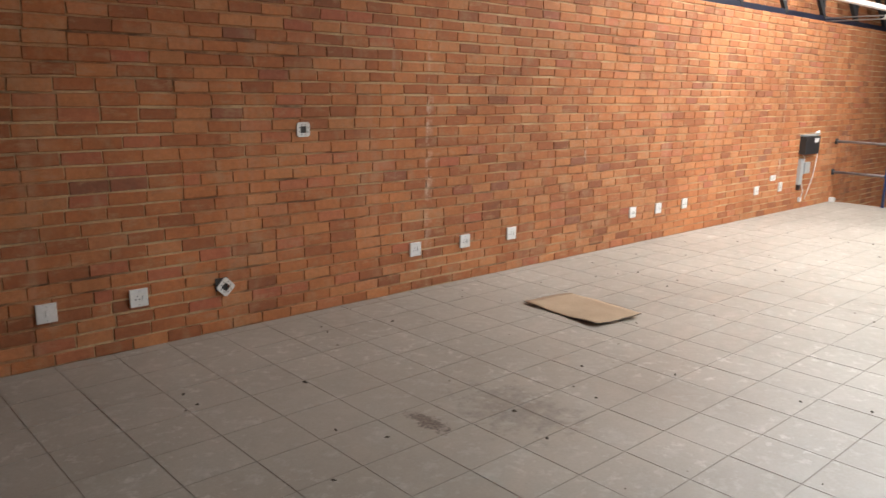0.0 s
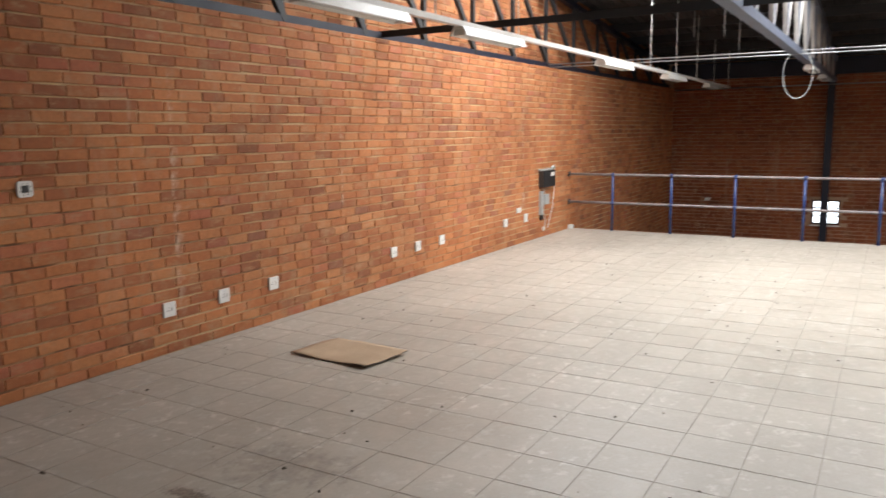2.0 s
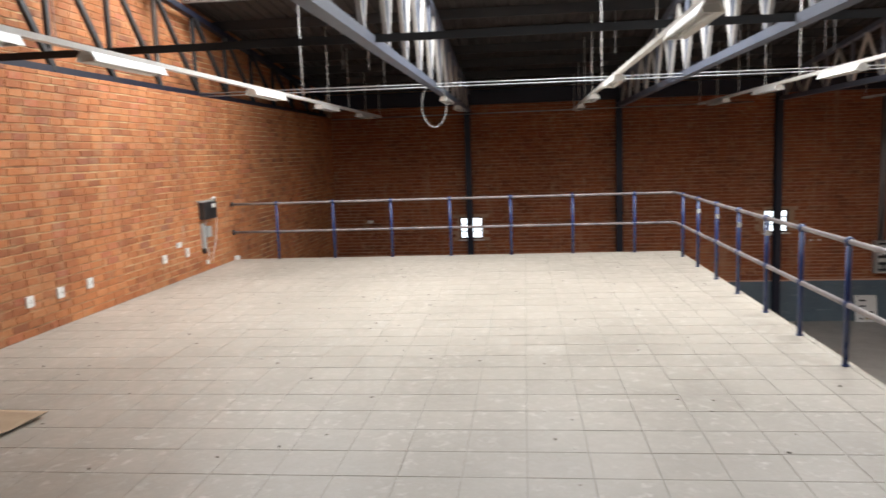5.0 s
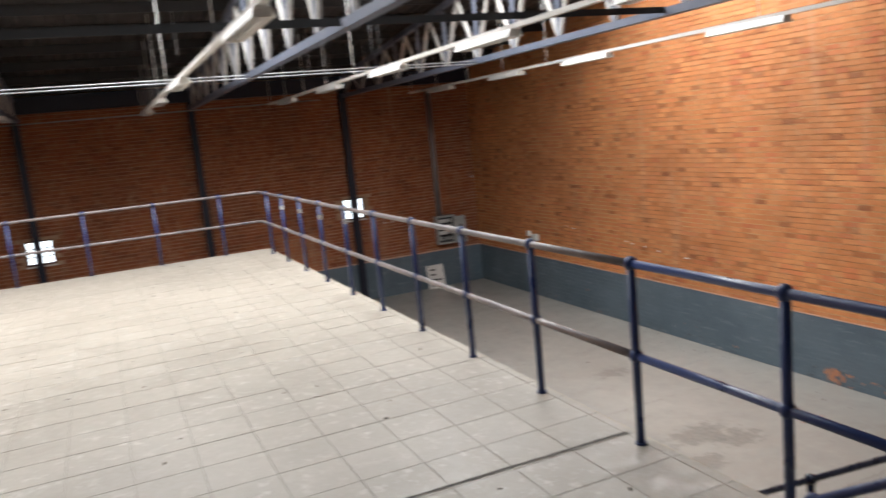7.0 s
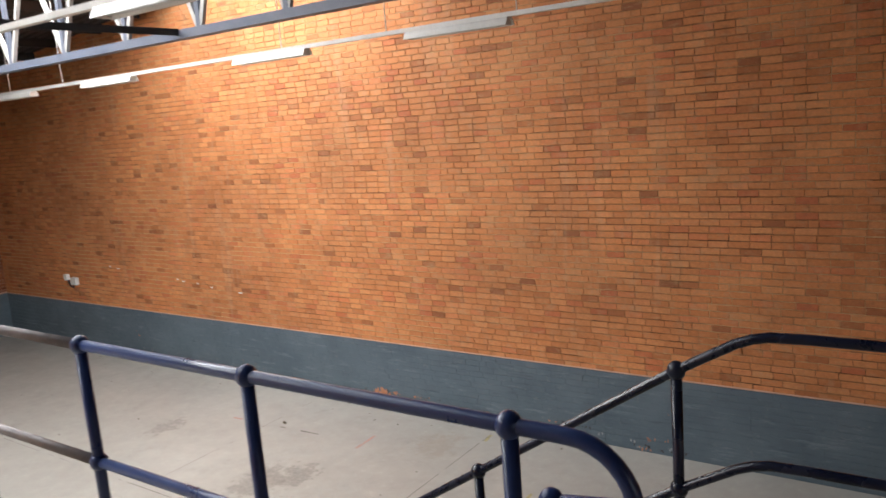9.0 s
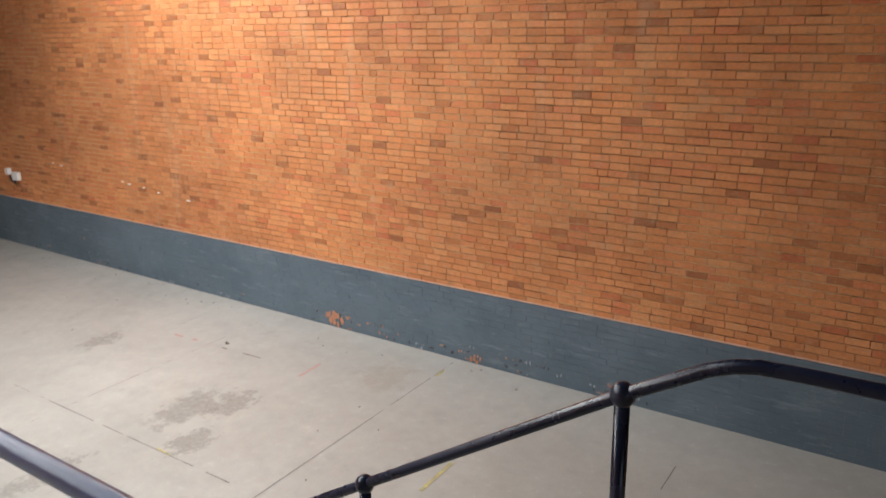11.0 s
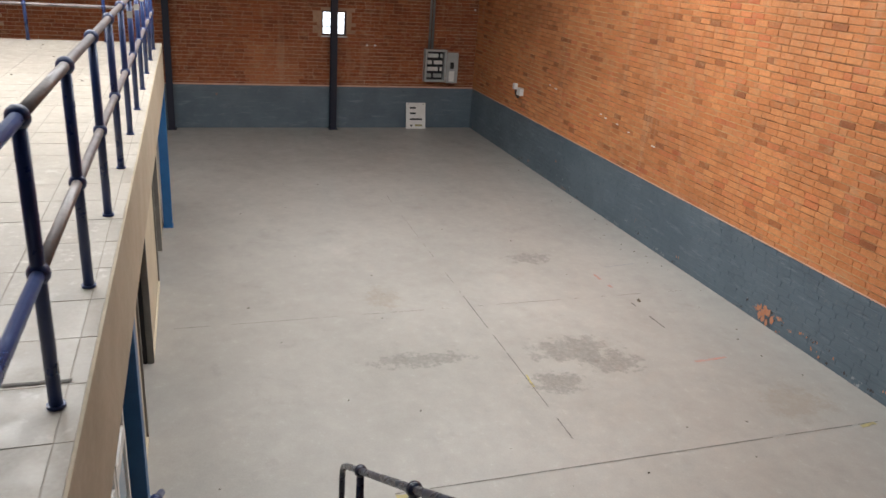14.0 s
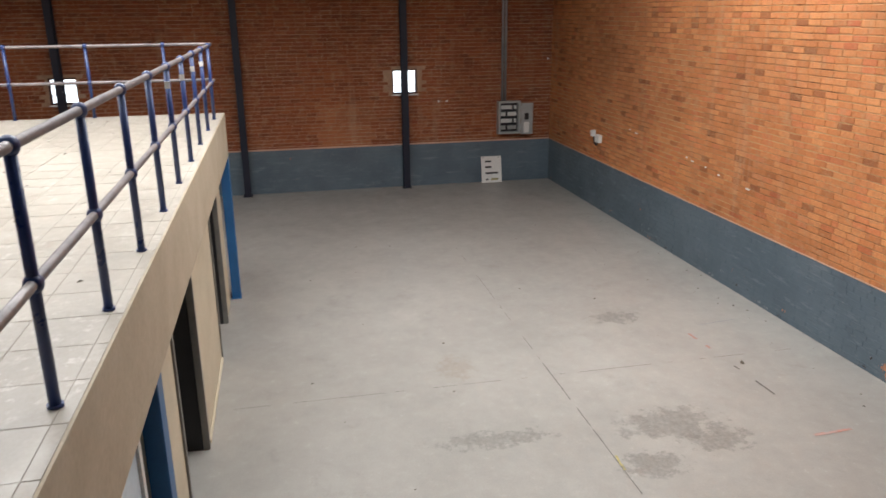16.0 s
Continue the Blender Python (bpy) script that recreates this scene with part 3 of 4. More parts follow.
pts = [(1.06, IY, LAND), (1.06, IY, 0.45)] + arc((1.17, IY, 0.575), 0.11, 180, 75, 7, (1, 0, 0), (0, 0, 1)) + [(1.37, IY, 0.655), (4.3, IY, 0.655 - PITCH * 2.93), (4.7, IY, 0.655 - PITCH * 3.33)]
sweep(bm, pts, R_TUBE, 12)
part("top_rail", bm, M_RAIL, irail)
bm = bmesh.new()
sweep(bm, [(1.37, IY, 0.195), (4.3, IY, 0.195 - PITCH * 2.93)], R_TUBE, 12)
part("mid_rail", bm, M_RAIL, irail)

# ---- columns on the far wall ----
for y in (1.41, -2.35, -6.15):
    col = thing("steel_column", "dark navy steel I-section column against the brick wall", "column", "columns on the end wall")
    bm = bmesh.new()
    x0 = XF - 0.24
    for xa, xb, w in ((x0, x0 + 0.012, 0.145), (x0 + 0.012, XF - 0.032, 0.012), (XF - 0.032, XF - 0.02, 0.145)):
        box(bm, xa, xb, y - w / 2, y + w / 2, GZ + 0.012, 3.2)
    part("shaft", bm, M_COL, col)
    bm = bmesh.new()
    box(bm, x0 - 0.03, XF - 0.012, y - 0.11, y + 0.11, GZ, GZ + 0.012)
    part("base_plate", bm, M_COL, col)

# ---- windows ----
for k, (wy, wz) in enumerate(WINS):
    win = thing("window_%d" % (k + 1), "small square window with dark red frame and white sill", "window", kind="structure")
    X = XF + 0.09
    bm = bmesh.new()
    for a in ((wy - HW, wy + HW, wz - HH, wz - HH + 0.04), (wy - HW, wy + HW, wz + HH - 0.04, wz + HH), (wy - HW, wy - HW + 0.04, wz - HH + 0.04, wz + HH - 0.04),
              (wy + HW - 0.04, wy + HW, wz - HH + 0.04, wz + HH - 0.04), (wy - 0.02, wy + 0.02, wz - HH + 0.04, wz + HH - 0.04)):
        box(bm, X, X + 0.05, *a)
    fr = part("window_frame", bm, M_FRAMEWOOD, win)
    bm = bmesh.new()
    for zz in (wz - 0.09, wz + 0.1):
        for s in (-1, 1):
            ya, yb = sorted((wy + s * 0.021, wy + s * (HW - 0.041)))
            box(bm, X + 0.015, X + 0.035, ya, yb, zz - 0.009, zz + 0.009)
    part("glazing_bar", bm, M_STEEL, fr)
    for s in (-1, 1):
        bm = bmesh.new()
        ya, yb = sorted((wy + s * 0.021, wy + s * (HW - 0.041)))
        box(bm, X + 0.022, X + 0.027, ya, yb, wz - HH + 0.041, wz + HH - 0.041)
        pane = part("pane", bm, M_GLASS, win)
        pane.visible_shadow = False
    bm = bmesh.new()
    box(bm, XF - 0.02, XF + 0.088, wy - HW - 0.02, wy + HW + 0.02, wz - HH - 0.03, wz - HH - 0.002, 0.004)
    part("window_sill", bm, M_REVEAL, win)
bm = bmesh.new()
box(bm, XF + 3.0, XF + 3.05, -10, 6, -3, 3)
tagged(finish("backdrop", bm, M_OUT), "bright washed-out daylight outside", "backdrop", kind="structure")

# ---- roof steel ----
TRUSS_Y = (YL + 0.10, 1.37, -2.37, -6.15)
CH = 2.70


def section(bm, prof, at, lo, hi):
    """A rolled section: one closed outline drawn out from lo to hi; at(s, a, b) gives the point."""
    rows = [[bm.verts.new(at(s, a, b)) for a, b in prof] for s in (lo, hi)]
    n = len(prof)
    for k in range(n):
        bm.faces.new((rows[0][k], rows[0][(k + 1) % n], rows[1][(k + 1) % n], rows[1][k]))
    bm.faces.new(rows[0][::-1])
    bm.faces.new(rows[1])


def make_truss(y, mats):
    m_ch, m_web, m_post = mats
    tr = thing("roof_truss", "painted steel roof truss with angle web members", "truss", "roof trusses")
    bm = bmesh.new()
    channel = ((-0.06, -0.03), (0.06, -0.03), (0.06, 0.06), (0.052, 0.06), (0.052, -0.022), (-0.052, -0.022), (-0.052, 0.06), (-0.06, 0.06))
    section(bm, channel, lambda s, a, b: (s, y + a, CH + b), XB, XF - 0.3)
    part("bottom_chord", bm, m_ch, tr)
    bm = bmesh.new()
    for xa, xb in ((XB, RIDGE), (RIDGE, XF - 0.3)):
        bar(bm, (xa, y, roof_z(xa) - 0.22), (xb, y, roof_z(xb) - 0.22), 0.1, 0.09)
    part("top_chord", bm, m_ch, tr)
    x = XF - 0.5
    while x > XB + 1.2:
        top = roof_z(x) - 0.26
        bm = bmesh.new()
        bar(bm, (x, y, CH), (x, y, top), 0.05, 0.06)
        part("web_post", bm, m_post, tr)
        bm = bmesh.new()
        if y > 4:
            bar(bm, (x, y - 0.04, CH + 0.01), (x - 1.24, y - 0.04, roof_z(x - 1.24) - 0.27), 0.05, 0.07)
        else:
            bar(bm, (x, y, CH + 0.01), (x - 0.62, y, roof_z(x - 0.62) - 0.27), 0.045, 0.05)
            part("web_diagonal", bm, m_web, tr)
            bm = bmesh.new()
            bar(bm, (x - 1.24, y, CH + 0.01), (x - 0.62, y, roof_z(x - 0.62) - 0.27), 0.045, 0.05)
        part("web_diagonal", bm, m_web, tr)
        x -= 1.24
    return tr


make_truss(TRUSS_Y[0], (M_COL, M_BLACK, M_BLACK))
for y in TRUSS_Y[1:]:
    make_truss(y, (M_TRUSSBLUE, M_TRUSSWHITE, M_TRUSSBLUE))

purlins = {}
x = XF - 0.5
while x > XB:
    if not SKY_X0 - 0.2 < x < SKY_X1 + 0.2:
        pu = bmesh.new()
        zt = roof_z(x) - 0.012
        cee = ((-0.03, 0), (0.03, 0), (0.03, -0.008), (-0.024, -0.008), (-0.024, -0.15), (0.02, -0.15), (0.02, -0.158), (-0.03, -0.158))
        section(pu, cee, lambda s, a, b: (x + a, s, zt + b), YR + 0.01, YL + 0.25)
        purlins[round(x, 2)] = tagged(finish("purlin", pu, M_BLACK), "dark steel channel purlin under the roof", "purlin", "roof purlins")
    x -= 1.25
bm = bmesh.new()
box(bm, XF - 0.30, XF - 0.02, YR + 0.01, YL - 0.01, 2.86, 3.22)
tagged(finish("eaves_beam", bm, M_COL), "dark steel eaves beam along the end wall top", "beam", kind="structure")
bm = bmesh.new()
section(bm, ((0, 0), (0.007, 0), (0.007, 0.063), (0.07, 0.063), (0.07, 0.07), (0, 0.07)), lambda s, a, b: (7.2 + a, s, 2.70 + b), -6.1, YL + 0.2)
tagged(finish("bracing_bar", bm, M_BLACK), "black steel angle bracing across the trusses", "brace")
for dz in (0, 0.05):
    bm = bmesh.new()
    sweep(bm, [(11.8 + dz, YL + 0.1, 2.68 + dz), (11.8 + dz, -6.2, 2.66 + dz)], 0.009, 8)
    tagged(finish("conduit", bm, M_GALV), "thin galvanised conduit across the hall", "conduit", "cross conduits")
bm = bmesh.new()
sweep(bm, [(XF - 0.26, YL - 0.1, 2.62), (XF - 0.26, -5.5, 2.66)], 0.014, 8)
tagged(finish("conduit", bm, M_GALV), "thin pale conduit along the end wall", "conduit")
bm = bmesh.new()
pts = [(12.1, 1.36 + 0.19 * math.sin(a), 2.42 + 0.33 * math.cos(a)) for a in [2 * math.pi * k / 28 for k in range(29)]]
sweep(bm, pts, 0.0065, 8)
tagged(finish("cable_loop", bm, M_GREYBOX), "loop of pale cable hanging from the truss", "cable")

# ---- fluorescent lights on trunking ----


def make_light(x, y, z):
    fit = thing("fluorescent_light", "white twin-tube fluorescent batten under the trunking", "light fitting", "trunking lights", at=(x, y, z))
    bm = bmesh.new()
    prof = ((-0.085, -0.075), (-0.06, -0.02), (-0.045, 0.0), (0.045, 0.0), (0.06, -0.02), (0.085, -0.075), (0.078, -0.075), (0.04, -0.02), (-0.04, -0.02), (-0.078, -0.075))
    rows = [[bm.verts.new((xx, a, b)) for a, b in prof] for xx in (-0.62, 0.62)]
    n = len(prof)
    for k in range(n):
        bm.faces.new((rows[0][k], rows[0][(k + 1) % n], rows[1][(k + 1) % n], rows[1][k]))
    for r in rows:
        bm.faces.new((r[0], r[1], r[8], r[9]))
        bm.faces.new((r[1], r[2], r[3], r[4], r[7], r[8]))
        bm.faces.new((r[4], r[5], r[6], r[7]))
    part("reflector", bm, M_WHITE, fit)
    for dy in (-0.035, 0.035):
        bm = bmesh.new()
        sweep(bm, [(-0.58, dy, -0.05), (0.58, dy, -0.05)], 0.013, 8)
        part("tube", bm, M_TUBE, fit)
    for dx in (-0.59, 0.59):
        bm = bmesh.new()
        box(bm, dx - 0.012, dx + 0.012, -0.055, 0.055, -0.075, -0.019, 0.003)
        part("tube_holder", bm, M_PLASTIC, fit)
    return fit


first = None
TRUNKS = ((3.42, (4.6, 6.7, 10.4, 13.6, 16.8)), (-1.18, (5.9, 10.6, 13.9, 16.9)), (-4.02, (4.7, 7.6, 10.6, 13.6, 16.8)), (-7.62, (1.9, 4.8, 7.5, 10.9, 13.6, 16.7)))
for ty, fx in TRUNKS:
    tk = thing("light_trunking", "pale galvanised lighting trunking hung on rods", "trunking", "lighting trunking")
    bm = bmesh.new()
    box(bm, -3.5, 18.6, ty - 0.03, ty + 0.03, 2.58, 2.625)
    part("channel", bm, M_WHITE, tk)
    x = 2.5
    while x < 18.6:
        if not SKY_X0 < x < SKY_X1:
            bm = bmesh.new()
            sweep(bm, [(x, ty, 2.624), (x, ty, roof_z(x) - 0.02)], 0.006, 6)
            part("hanger_rod", bm, M_WHITE, tk)
        x += 1.6
    for x in fx:
        m = Matrix.Translation((x, ty, 2.579))
        first = copy_thing(first, m) if first else make_light(x, ty, 2.579)
for x in (14.3, 17.0):
    copy_thing(first, Matrix.Translation((x, TRUSS_Y[1], CH - 0.031)))
# loose rods that hang from the purlins
rr = random.Random(4)
for i in range(16):
    px = rr.choice((13.07, 14.32, 15.57, 16.82))
    x, y = px - 0.018, rr.uniform(-5.5, 4.2)
    bm = bmesh.new()
    sweep(bm, [(x, y, roof_z(x) - 0.08), (x + rr.uniform(-0.02, 0.02), y, roof_z(x) - rr.uniform(0.6, 1.0))], 0.007, 6)
    part("hanger_wire", bm, M_GALV, purlins[px], "loose thin ceiling hanger")

# ---- sockets and boxes on the brick wall ----


def socket_plate(x, z, w=0.115, h=0.115, kind=0):
    so = thing("wall_socket", "white square socket plate on the brick wall" if kind == 0 else "white square switch plate on the brick wall", "socket", "wall sockets")
    bm = bmesh.new()
    box(bm, x - w / 2, x + w / 2, YL - 0.022, YL - 0.004, z - h / 2, z + h / 2, 0.004)
    part("plate", bm, M_PLASTIC, so)
    if kind == 0:
        for dx, dz in ((-0.012, 0.012), (-0.024, -0.008), (0.0, -0.008)):
            bm = bmesh.new()
            sweep(bm, [(x + dx, YL - 0.0235, z + dz), (x + dx, YL - 0.0215, z + dz)], 0.004, 8)
            part("pin_hole", bm, M_BLACKPL, so)
    bm = bmesh.new()
    box(bm, x + (0.018 if kind == 0 else -0.008), x + (0.032 if kind == 0 else 0.008), YL - 0.028, YL - 0.0215, z - 0.016, z + 0.016, 0.002)
    part("switch", bm, M_PLASTIC, so)
    for dz in (-0.042, 0.042):
        bm = bmesh.new()
        sweep(bm, [(x, YL - 0.0235, z + dz), (x, YL - 0.0215, z + dz)], 0.003, 6)
        part("screw", bm, M_GALV, so)


for x, z, k in ((1.30, 0.335, 1), (1.84, 0.335, 0), (4.13, 0.35, 0), (4.70, 0.35, 0), (5.30, 0.35, 0), (7.26, 0.355, 0), (7.77, 0.355, 0), (8.33, 0.36, 0), (10.16, 0.37, 0)):
    socket_plate(x, z, kind=k)
socket_plate(10.62, 0.51, 0.15, 0.075, 1)
socket_plate(10.88, 0.37, 0.1, 0.13)


def empty_box(x, z, turn):
    so = thing("conduit_box", "open wall box with a loose pale cover frame", "electrical box")
    bm = bmesh.new()
    box(bm, x - 0.045, x + 0.045, YL - 0.004, YL - 0.001, z - 0.045, z + 0.045)
    if turn:
        bmesh.ops.translate(bm, verts=bm.verts[:], vec=(-0.025, -0.004, 0.02))
    part("back_box", bm, M_BLACKPL, so)
    bm = bmesh.new()
    o, i = 0.052, 0.024
    out = [(-o, -o * 0.75), (-o * 0.75, -o), (o * 0.75, -o), (o, -o * 0.75), (o, o * 0.75), (o * 0.75, o), (-o * 0.75, o), (-o, o * 0.75)]
    inn = [(-i, -i), (-i, -i), (i, -i), (i, -i), (i, i), (i, i), (-i, i), (-i, i)]
    ca, sa = math.cos(radians(turn)), math.sin(radians(turn))
    rings = []
    for pts, yy in ((out, -0.012), (out, -0.022), (inn, -0.022), (inn, -0.012)):
        rings.append([bm.verts.new((x + a * ca - b * sa, YL + yy, z + a * sa + b * ca)) for a, b in pts])
    for a, b in ((0, 1), (1, 2), (2, 3), (3, 0)):
        for k in range(8):
            bm.faces.new((rings[a][k], rings[a][(k + 1) % 8], rings[b][(k + 1) % 8], rings[b][k]))
    bmesh.ops.remove_doubles(bm, verts=bm.verts[:], dist=1e-5)
    part("cover_frame", bm, M_PLASTIC, so)
    for k in range(8):
        a = radians(turn + 45 * k + 22)
        bm = bmesh.new()
        sweep(bm, [(x + 0.038 * math.cos(a), YL - 0.0235, z + 0.038 * math.sin(a)), (x + 0.038 * math.cos(a), YL - 0.0215, z + 0.038 * math.sin(a))], 0.004, 6)
        part("slot", bm, M_BLACKPL, so)
    bm = bmesh.new()
    box(bm, x - 0.017, x + 0.017, YL - 0.016, YL - 0.004, z - 0.024, z + 0.024)
    part("socket_core", bm, M_BLACKPL, so)


empty_box(3.07, 1.36, 0)
empty_box(2.43, 0.31, 45)

mb = thing("meter_box", "black plastic meter box with loose wires on the brick wall", "electrical box")
bm = bmesh.new()
box(bm, 11.38, 11.86, YL - 0.10, YL - 0.004, 0.80, 1.06, 0.012)
part("box", bm, M_BLACKPL, mb)
bm = bmesh.new()
box(bm, 11.66, 11.80, YL - 0.103, YL - 0.1005, 0.97, 1.03)
part("sticker", bm, M_PLASTIC, mb)
bm = bmesh.new()
box(bm, 11.36, 11.94, YL - 0.05, YL - 0.004, 1.062, 1.085)
part("mounting_strip", bm, M_GREYBOX, mb)
bm = bmesh.new()
sweep(bm, [(11.86, YL - 0.02, 1.09), (11.88, YL - 0.06, 1.12), (11.93, YL - 0.04, 1.08)], 0.02, 8)
part("cable_gland", bm, M_PLASTIC, mb)
for k, (xa, xb) in enumerate(((11.93, 11.78), (11.5, 11.62))):
    bm = bmesh.new()
    sweep(bm, [(xa, YL - 0.02, 1.05 if k == 0 else 0.80), (xa + 0.03, YL - 0.04, 0.75), (xa - 0.02, YL - 0.03, 0.45), (xb, YL - 0.03, 0.25), (xb - 0.05, YL - 0.02, 0.12)], 0.006, 6)
    part("wire", bm, M_PLASTIC, mb)
db = thing("breaker_strip", "grey trunking offcut with small breaker box and wires", "electrical box")
bm = bmesh.new()
box(bm, 11.40, 11.50, YL - 0.05, YL - 0.004, 0.36, 0.74, 0.004)
part("trunking", bm, M_GREYBOX, db)
bm = bmesh.new()
box(bm, 11.51, 11.68, YL - 0.07, YL - 0.004, 0.52, 0.68, 0.006)
part("breaker_box", bm, M_GREYBOX, db)
bm = bmesh.new()
box(bm, 11.42, 11.49, YL - 0.04, YL - 0.004, 0.28, 0.359)
part("cable_stub", bm, M_BLACKPL, db)
bm = bmesh.new()
box(bm, 11.52, 11.58, YL - 0.04, YL - 0.004, 0.10, 0.16, 0.005)
part("outlet_stub", bm, M_PLASTIC, db)
bm = bmesh.new()
box(bm, 12.86, 12.94, YL - 0.09, YL - 0.012, 0.0, 0.07, 0.01)
pl = tagged(finish("plug_top", bm, M_PLASTIC), "small white plug lying at the wall", "plug")
pl.location = (-0.2, 0, 0)

# ---- distribution board, panel and small box by the lower floor ----
dbd = thing("distribution_board", "open grey steel distribution board with breakers inside", "distribution board")
yc0, yc1, z0, z1 = -9.02, -8.46, -1.58, -0.79
bm = bmesh.new()
D = 0.20
for a in ((yc0, yc1, z0, z0 + 0.04), (yc0, yc1, z1 - 0.04, z1), (yc0, yc0 + 0.05, z0 + 0.04, z1 - 0.04), (yc1 - 0.05, yc1, z0 + 0.04, z1 - 0.04)):
    box(bm, XF - D, XF - 0.002, *a)
part("case", bm, M_GREYBOX, dbd)
bm = bmesh.new()
box(bm, XF - 0.06, XF - 0.004, yc0 + 0.051, yc1 - 0.051, z0 + 0.041, z1 - 0.041)
part("back_plate", bm, M_BLACK, dbd)
for r in range(4):
    zr = z1 - 0.15 - 0.165 * r
    for k in range(7):
        yk = yc1 - 0.09 - 0.055 * k
        if (r * 3 + k) % 6 != 5:
            bm = bmesh.new()
            box(bm, XF - 0.13, XF - 0.062, yk - 0.045, yk, zr - 0.045, zr + 0.045, 0.004)
            part("breaker", bm, M_PLASTIC if r < 3 else M_GREYBOX, dbd)
    for k in range(5):
        bm = bmesh.new()
        yk = yc1 - 0.1 - 0.07 * k
        sweep(bm, [(XF - 0.12, yk, zr - 0.05), (XF - 0.15, yk - 0.02, zr - 0.075), (XF - 0.11, yk - 0.03, zr - 0.10)], 0.008, 6)
        part("wire", bm, M_BLACKPL, dbd)
bm = bmesh.new()
box(bm, XF - D - 0.03, XF - D + 0.0, yc0 - 0.30, yc0 - 0.004, z0 - 0.02, z1 - 0.05, 0.006)
door = part("door", bm, M_GREYBOX, dbd, "open hinged grey door")
bm = bmesh.new()
box(bm, XF - D - 0.036, XF - D - 0.031, yc0 - 0.19, yc0 - 0.09, -1.24, -1.08)
part("door_window", bm, M_BLACKPL, door)
bm = bmesh.new()
box(bm, XF - D - 0.036, XF - D - 0.031, yc0 - 0.21, yc0 - 0.07, -1.56, -1.30)
part("card_pocket", bm, M_WHITE, door)
for dy in (0.0, 0.075):
    bm = bmesh.new()
    sweep(bm, [(XF - 0.05, -8.58 - dy, z1), (XF - 0.05, -8.58 - dy, 2.75)], 0.03, 10)
    part("conduit", bm, M_GALV, dbd)

pn = thing("cover_panel", "loose white cover panel with slots leaning on the wall", "panel")
bm = bmesh.new()
box(bm, -0.012, 0.0, -0.26, 0.26, 0.0, 0.66, 0.003)
face = part("plate", bm, M_WHITE, pn)
for za, ya, yb in ((0.53, 0.0, 0.16), (0.39, 0.0, 0.16), (0.24, -0.17, 0.16), (0.08, 0.09, 0.15)):
    bm = bmesh.new()
    box(bm, -0.016, -0.0125, ya, yb, za - 0.022, za + 0.022)
    part("slot", bm, M_BLACKPL, pn)
bm = bmesh.new()
box(bm, -0.016, -0.0125, -0.17, 0.02, 0.06, 0.11)
part("sticker", bm, M_YELLOW, pn, "faded yellow sticker")
for s in (-0.2, 0.2):
    bm = bmesh.new()
    sweep(bm, [(-0.016, s, 0.63), (-0.0125, s, 0.63)], 0.014, 8)
    part("screw", bm, M_BLACKPL, pn)
pn.matrix_basis = Matrix.Translation((XF - 0.15, -8.31, GZ + 0.003)) @ Euler((0, radians(11), 0)).to_matrix().to_4x4()

jb = thing("isolator_box", "white isolator boxes with a stub cable on the brick wall", "electrical box")
for xa, xb, za, zb in ((16.52, 16.72, -1.36, -1.20), (16.86, 16.97, -1.27, -1.14)):
    bm = bmesh.new()
    box(bm, xa, xb, YR + 0.004, YR + 0.09, za, zb, 0.008)
    part("box", bm, M_PLASTIC, jb)
bm = bmesh.new()
sweep(bm, [(16.68, YR + 0.04, -1.36), (16.70, YR + 0.05, -1.43), (16.80, YR + 0.05, -1.40), (16.9, YR + 0.04, -1.27)], 0.018, 8)
part("cable", bm, M_BLACKPL, jb)
rr = random.Random(8)
for x, z in ((15.2, -0.9), (14.9, -0.93), (13.0, -1.05), (12.8, -1.08), (12.4, -1.1), (12.0, -1.15), (11.2, -1.2)):
    bm = bmesh.new()
    box(bm, x, x + rr.uniform(0.05, 0.1), YR + 0.001, YR + 0.009, z, z + 0.022)
    tagged(finish("filler_patch", bm, M_WHITE), "small white filler patch on the brick wall", "patch", "filler patches")
for y, z in ((-7.0, -0.75), (-7.2, -0.75), (-9.75, 0.2)):
    bm = bmesh.new()
    box(bm, XF - 0.009, XF - 0.001, y - 0.025, y + 0.025, z - 0.022, z + 0.022)
    tagged(finish("filler_patch", bm, M_WHITE), "small white filler patch on the brick wall", "patch", "filler patches")
bm = bmesh.new()
box(bm, XF - 0.2, XF - 0.001, 3.95, 4.06, -0.06, 0.0, 0.006)
tagged(finish("wall_lamp", bm, M_PLASTIC), "small white bulkhead fitting on the end wall", "light fitting")

# ---- cardboard sheet ----
cs = thing("cardboard_sheet", "flattened brown cardboard sheet lying on the tiles", "cardboard")
bm = bmesh.new()
corners = ((4.55, 4.08), (4.50, 3.335), (4.96, 3.265), (5.09, 4.04))
N = 12
grid = {}
for i in range(N + 1):
    for j in range(N + 1):
        u, v = i / N, j / N
        px = [(1 - u) * ((1 - v) * corners[0][k] + v * corners[1][k]) + u * ((1 - v) * corners[3][k] + v * corners[2][k]) for k in (0, 1)]
        z = 0.008 + 0.03 * (abs(v - 0.45) ** 1.3) * (1 - u) * 1.6 + 0.035 * max(0, u - 0.4) * v * 1.4 + 0.008 * noise.noise((px[0] * 5, px[1] * 5, 0))
        grid[i, j] = bm.verts.new((px[0] + 0.006 * noise.noise((px[1] * 20, 1, 0)), px[1] + 0.006 * noise.noise((px[0] * 20, 3, 0)), max(z, 0.006)))
for i in range(N):
    for j in range(N):
        bm.faces.new((grid[i, j], grid[i + 1, j], grid[i + 1, j + 1], grid[i, j + 1])).smooth = True
sheet = part("sheet", bm, M_CARD, cs)
